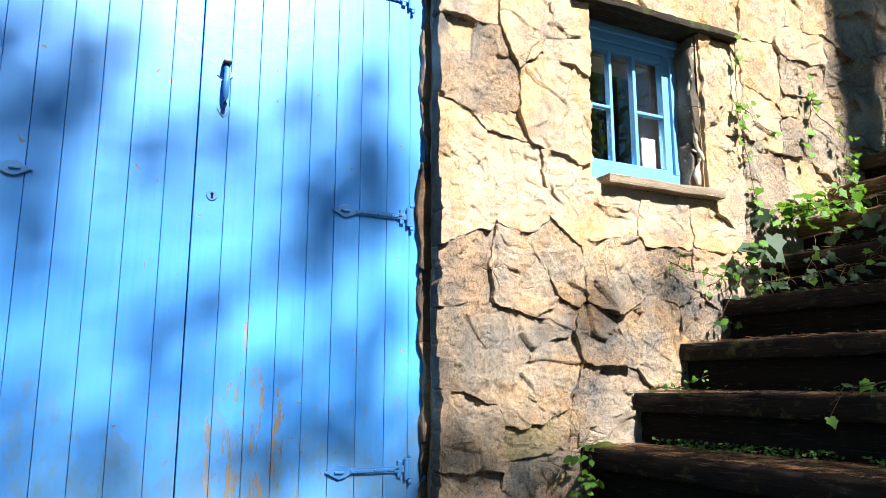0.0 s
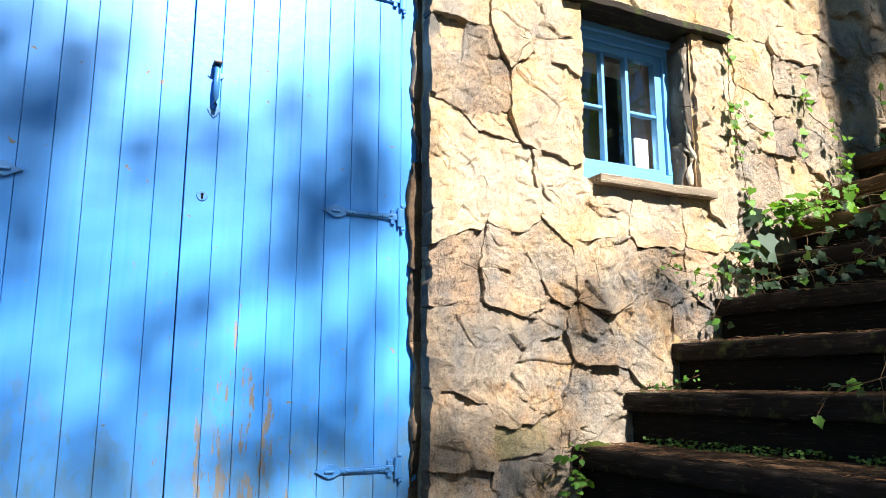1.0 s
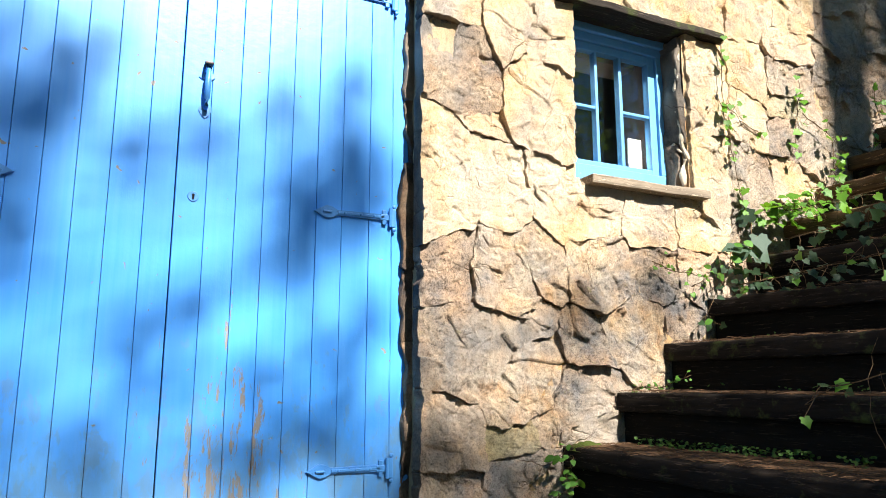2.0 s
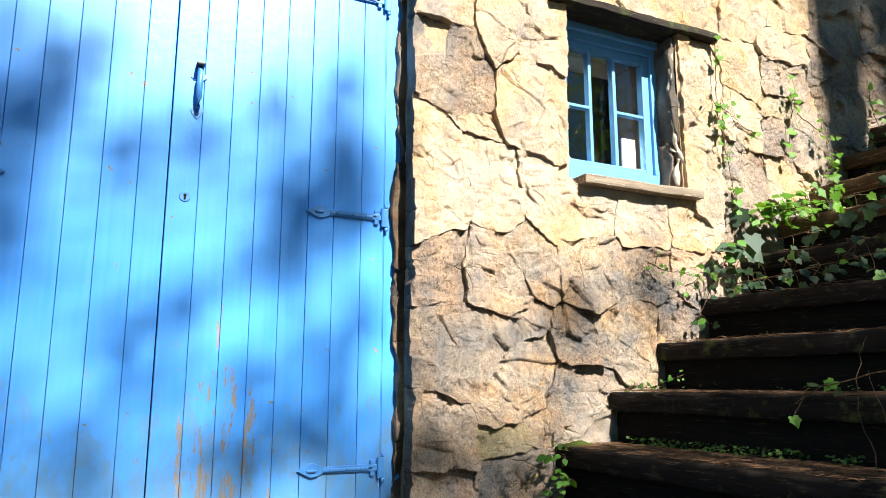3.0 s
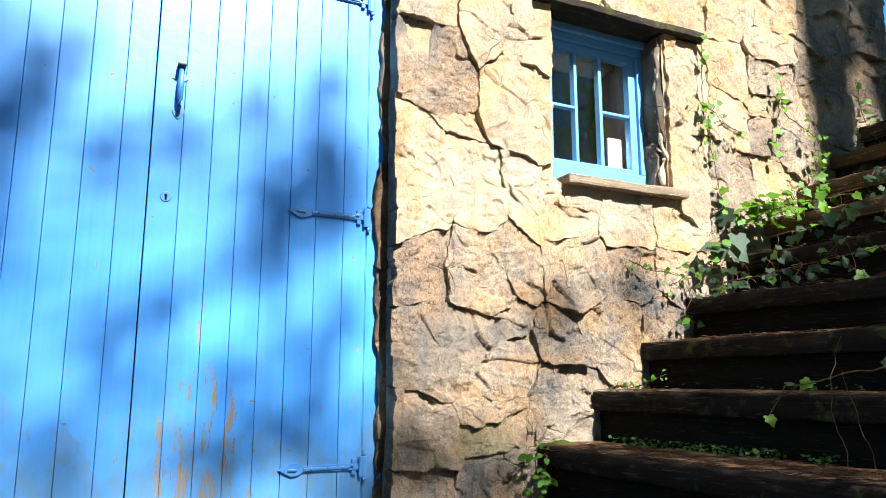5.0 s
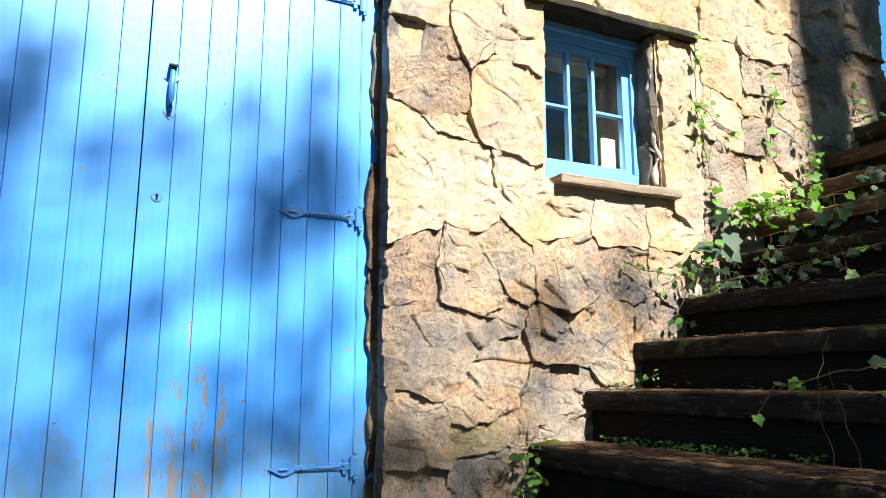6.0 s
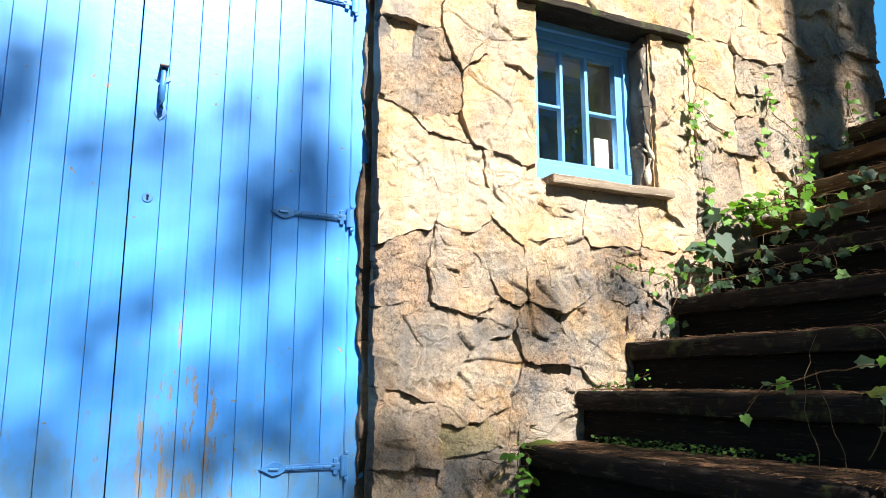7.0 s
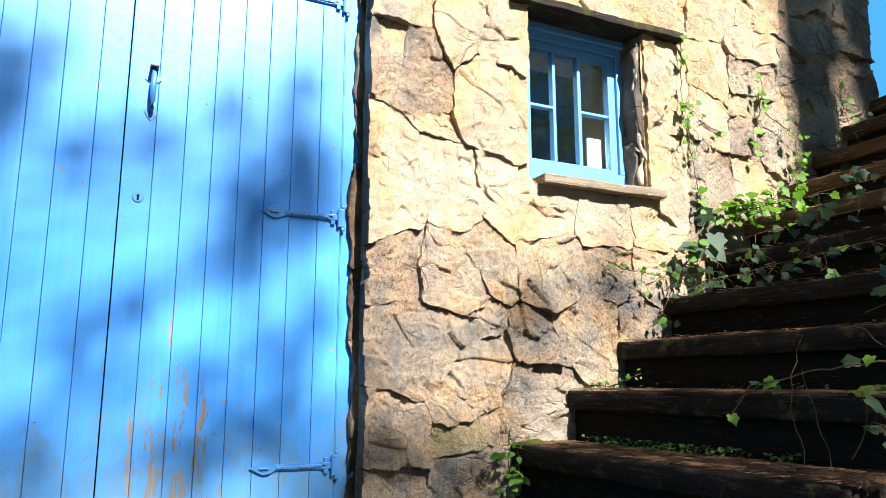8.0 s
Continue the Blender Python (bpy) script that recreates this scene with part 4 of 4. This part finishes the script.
vine("ivy", "dark ivy trailing along the tread", [[(1.42, -0.10, 0.77), (1.44, -0.40, 0.79), (1.46, -0.70, 0.81), (1.52, -1.10, 0.86)]], 52, 0.03, 0.062, OLD + OLD + [IVY[0]], 0.04, (-0.6, -0.45, 0.6))
vine("ivy", "ivy spreading over the middle treads", [[(1.68, -0.15, 0.98), (1.72, -0.50, 1.0), (1.76, -0.90, 1.03)], [(1.95, -0.2, 1.17), (1.98, -0.5, 1.18), (2.03, -0.8, 1.22)]], 46, 0.035, 0.075, OLD, 0.04, (-0.6, -0.4, 0.6))
vine("ivy", "ivy shoots on the upper treads", [[(2.40, -0.10, 1.52), (2.42, -0.3, 1.53)], [(2.64, -0.16, 1.72), (2.66, -0.3, 1.74)]], 10, 0.035, 0.06, IVY, 0.025, (-0.4, -0.4, 0.8))
vine("ivy", "trailing ivy runner on the lower tread", [[(0.98, -1.22, 0.42), (0.92, -1.05, 0.40), (0.885, -0.88, 0.36), (0.88, -0.80, 0.31)]], 8, 0.035, 0.065, OLD + [IVY[1]], 0.03, (-0.5, -0.4, 0.7))
vine("ivy", "ivy reaching over from the bank", [[(1.20, -1.36, 0.56), (1.08, -1.24, 0.60), (1.03, -1.12, 0.55)], [(0.80, -1.42, 0.22), (0.73, -1.33, 0.30), (0.70, -1.28, 0.20)]], 18, 0.06, 0.10, OLD, 0.035, (-0.6, -0.3, 0.6))
vine("wall_weed", "small green weed rooted in a joint of the wall", [[(1.04, -0.03, 0.86), (1.13, -0.06, 0.82), (1.24, -0.09, 0.80)], [(1.22, -0.05, 0.76), (1.28, -0.08, 0.80)]], 18, 0.018, 0.032, IVY, 0.02, category="weed")
vine("fern", "bright young fern at the foot of the wall", [[(0.56, -0.04, 0.03), (0.545, -0.06, 0.09), (0.53, -0.09, 0.13)], [(0.56, -0.04, 0.03), (0.58, -0.08, 0.11)]], 15, 0.03, 0.055, FRESH, 0.02, (-0.2, -0.5, 0.8), "fern", 0.2)
vine("weed", "low dark green weed beside the first step", [[(0.46, -0.10, -0.05), (0.50, -0.12, 0.0), (0.55, -0.14, 0.02)], [(0.48, -0.14, -0.05), (0.44, -0.18, 0.01)]], 12, 0.035, 0.055, FRESH, 0.03, (-0.2, -0.4, 0.9), "weed", 0.1)
vine("clover", "bright clover in the corner of a tread", [[(0.90, -0.03, 0.345), (0.96, -0.05, 0.352), (1.03, -0.05, 0.352)], [(1.03, -0.05, 0.352), (1.08, -0.16, 0.40)]], 30, 0.018, 0.032, FRESH, 0.016, (-0.4, -0.4, 0.8), "clover", 0.0)


def dry_twig(label, points):
    """A bare, leafless stalk."""
    fine = []
    for a, b in zip(points, points[1:]):
        for k in range(6):
            p = Vector(a).lerp(Vector(b), k / 6)
            fine.append(p + noise.noise_vector(p * 18) * 0.012)
    v, f = tube(fine, [0.0012 - 0.0006 * i / len(fine) for i in range(len(fine))], 5)
    tagged(pydata("twig", v, f, M_STEM, None, "", True), label, "twig")


dry_twig("thin dry stalk leaning against the riser", [(0.80, -1.16, 0.14), (0.84, -1.09, 0.29), (0.86, -1.05, 0.43)])
dry_twig("thin dry stalk bent over the lower tread", [(0.76, -1.12, 0.14), (0.82, -1.04, 0.30), (0.90, -1.00, 0.45), (0.93, -1.02, 0.50)])
dry_twig("bare brown runner hanging over a riser", [(1.12, -1.02, 0.53), (1.10, -1.12, 0.47), (1.08, -1.18, 0.40), (1.05, -1.20, 0.35)])


def scatter_needles():
    """Dry pine needles and small twigs lying on the treads."""
    verts, faces = [], []
    for _ in range(5200):
        n = plants.choices(range(8), (10, 7, 3, 2, 2, 1, 1, 1))[0]
        y = -plants.uniform(0.02, 1.3)
        x = X1 + RUN * n + plants.uniform(0.004, RUN) + SKEW * -y
        z = Z1 + RISE * n + plants.uniform(0.004, 0.010)
        a = plants.uniform(0, math.pi)
        ln, w = plants.uniform(0.015, 0.05), plants.uniform(0.0007, 0.0014)
        d, e = Vector((math.cos(a), math.sin(a), plants.uniform(-0.12, 0.12))) * ln, Vector((-math.sin(a), math.cos(a), 0)) * w
        c = Vector((x, y, z))
        i = len(verts)
        verts += [c - d - e, c - d + e, c + d, c + Vector((0, 0, 0.0015))]
        faces += [(i, i + 1, i + 3), (i, i + 3, i + 2), (i + 1, i + 2, i + 3)]
    tagged(pydata("pine_needles", verts, faces, M_NEEDLE), "dry brown pine needles lying on the treads", "needles", kind="stuff")


def scatter_cover():
    """Tiny round-leaved plants in the angle between a tread and the riser behind it."""
    verts, faces = [], []
    for _ in range(620):
        n = 0 if plants.random() < 0.8 else plants.choice((1, 2, 3))
        y = -plants.uniform(0.12, 1.15)
        if noise.noise(Vector((y * 7, n * 3.3, 0.5))) < -0.08:
            continue
        x = X1 + RUN * (n + 1) + 0.02 - plants.random() ** 2 * 0.07 + SKEW * -y
        c = Vector((x, y, Z1 + RISE * n + plants.uniform(0.004, 0.035)))
        up = Vector((plants.gauss(-0.4, 0.4), plants.gauss(-0.3, 0.4), 1)).normalized()
        a = up.orthogonal().normalized()
        b = up.cross(a)
        r = plants.uniform(0.003, 0.0075)
        i = len(verts)
        verts += [c + (a * math.cos(k * 1.047) + b * math.sin(k * 1.047)) * r for k in range(6)] + [c - up * r * 0.25]
        faces += [(i + k, i + (k + 1) % 6, i + 6) for k in range(6)]
    tagged(pydata("ground_cover", verts, faces, M_COVER), "tiny green plants along the back of the treads", "plants", kind="stuff")


def moss_cushion(label, cx, cy, z, lx, ly):
    bm = bmesh.new()
    bmesh.ops.create_grid(bm, x_segments=26, y_segments=26, size=1.0)
    for v in bm.verts:
        r = math.hypot(v.co.x, v.co.y) * (1 + 0.3 * noise.noise(v.co * 2 + Vector((cx, cy, 0)) * 9))
        h = max(0.0, 1 - r * r)
        x, y = cx + v.co.x * lx, cy + v.co.y * ly
        v.co = Vector((x, y, z - 0.012 + 0.028 * h ** 0.6 * (1 + 0.35 * noise.noise(Vector((x, y, 0)) * 70))))
    tagged(part("moss", bm, M_MOSS, None, "", True), label, "moss")


scatter_needles()
scatter_cover()
moss_cushion("green moss cushion on the first tread by the wall", 0.655, -0.055, Z1 + 0.003, 0.07, 0.055)
moss_cushion("green moss on the edge of the second tread", 0.99, -1.16, Z1 + RISE + 0.008, 0.06, 0.07)

# ---- stones, last of the large structure ----
build_stones()
reveal_stones()
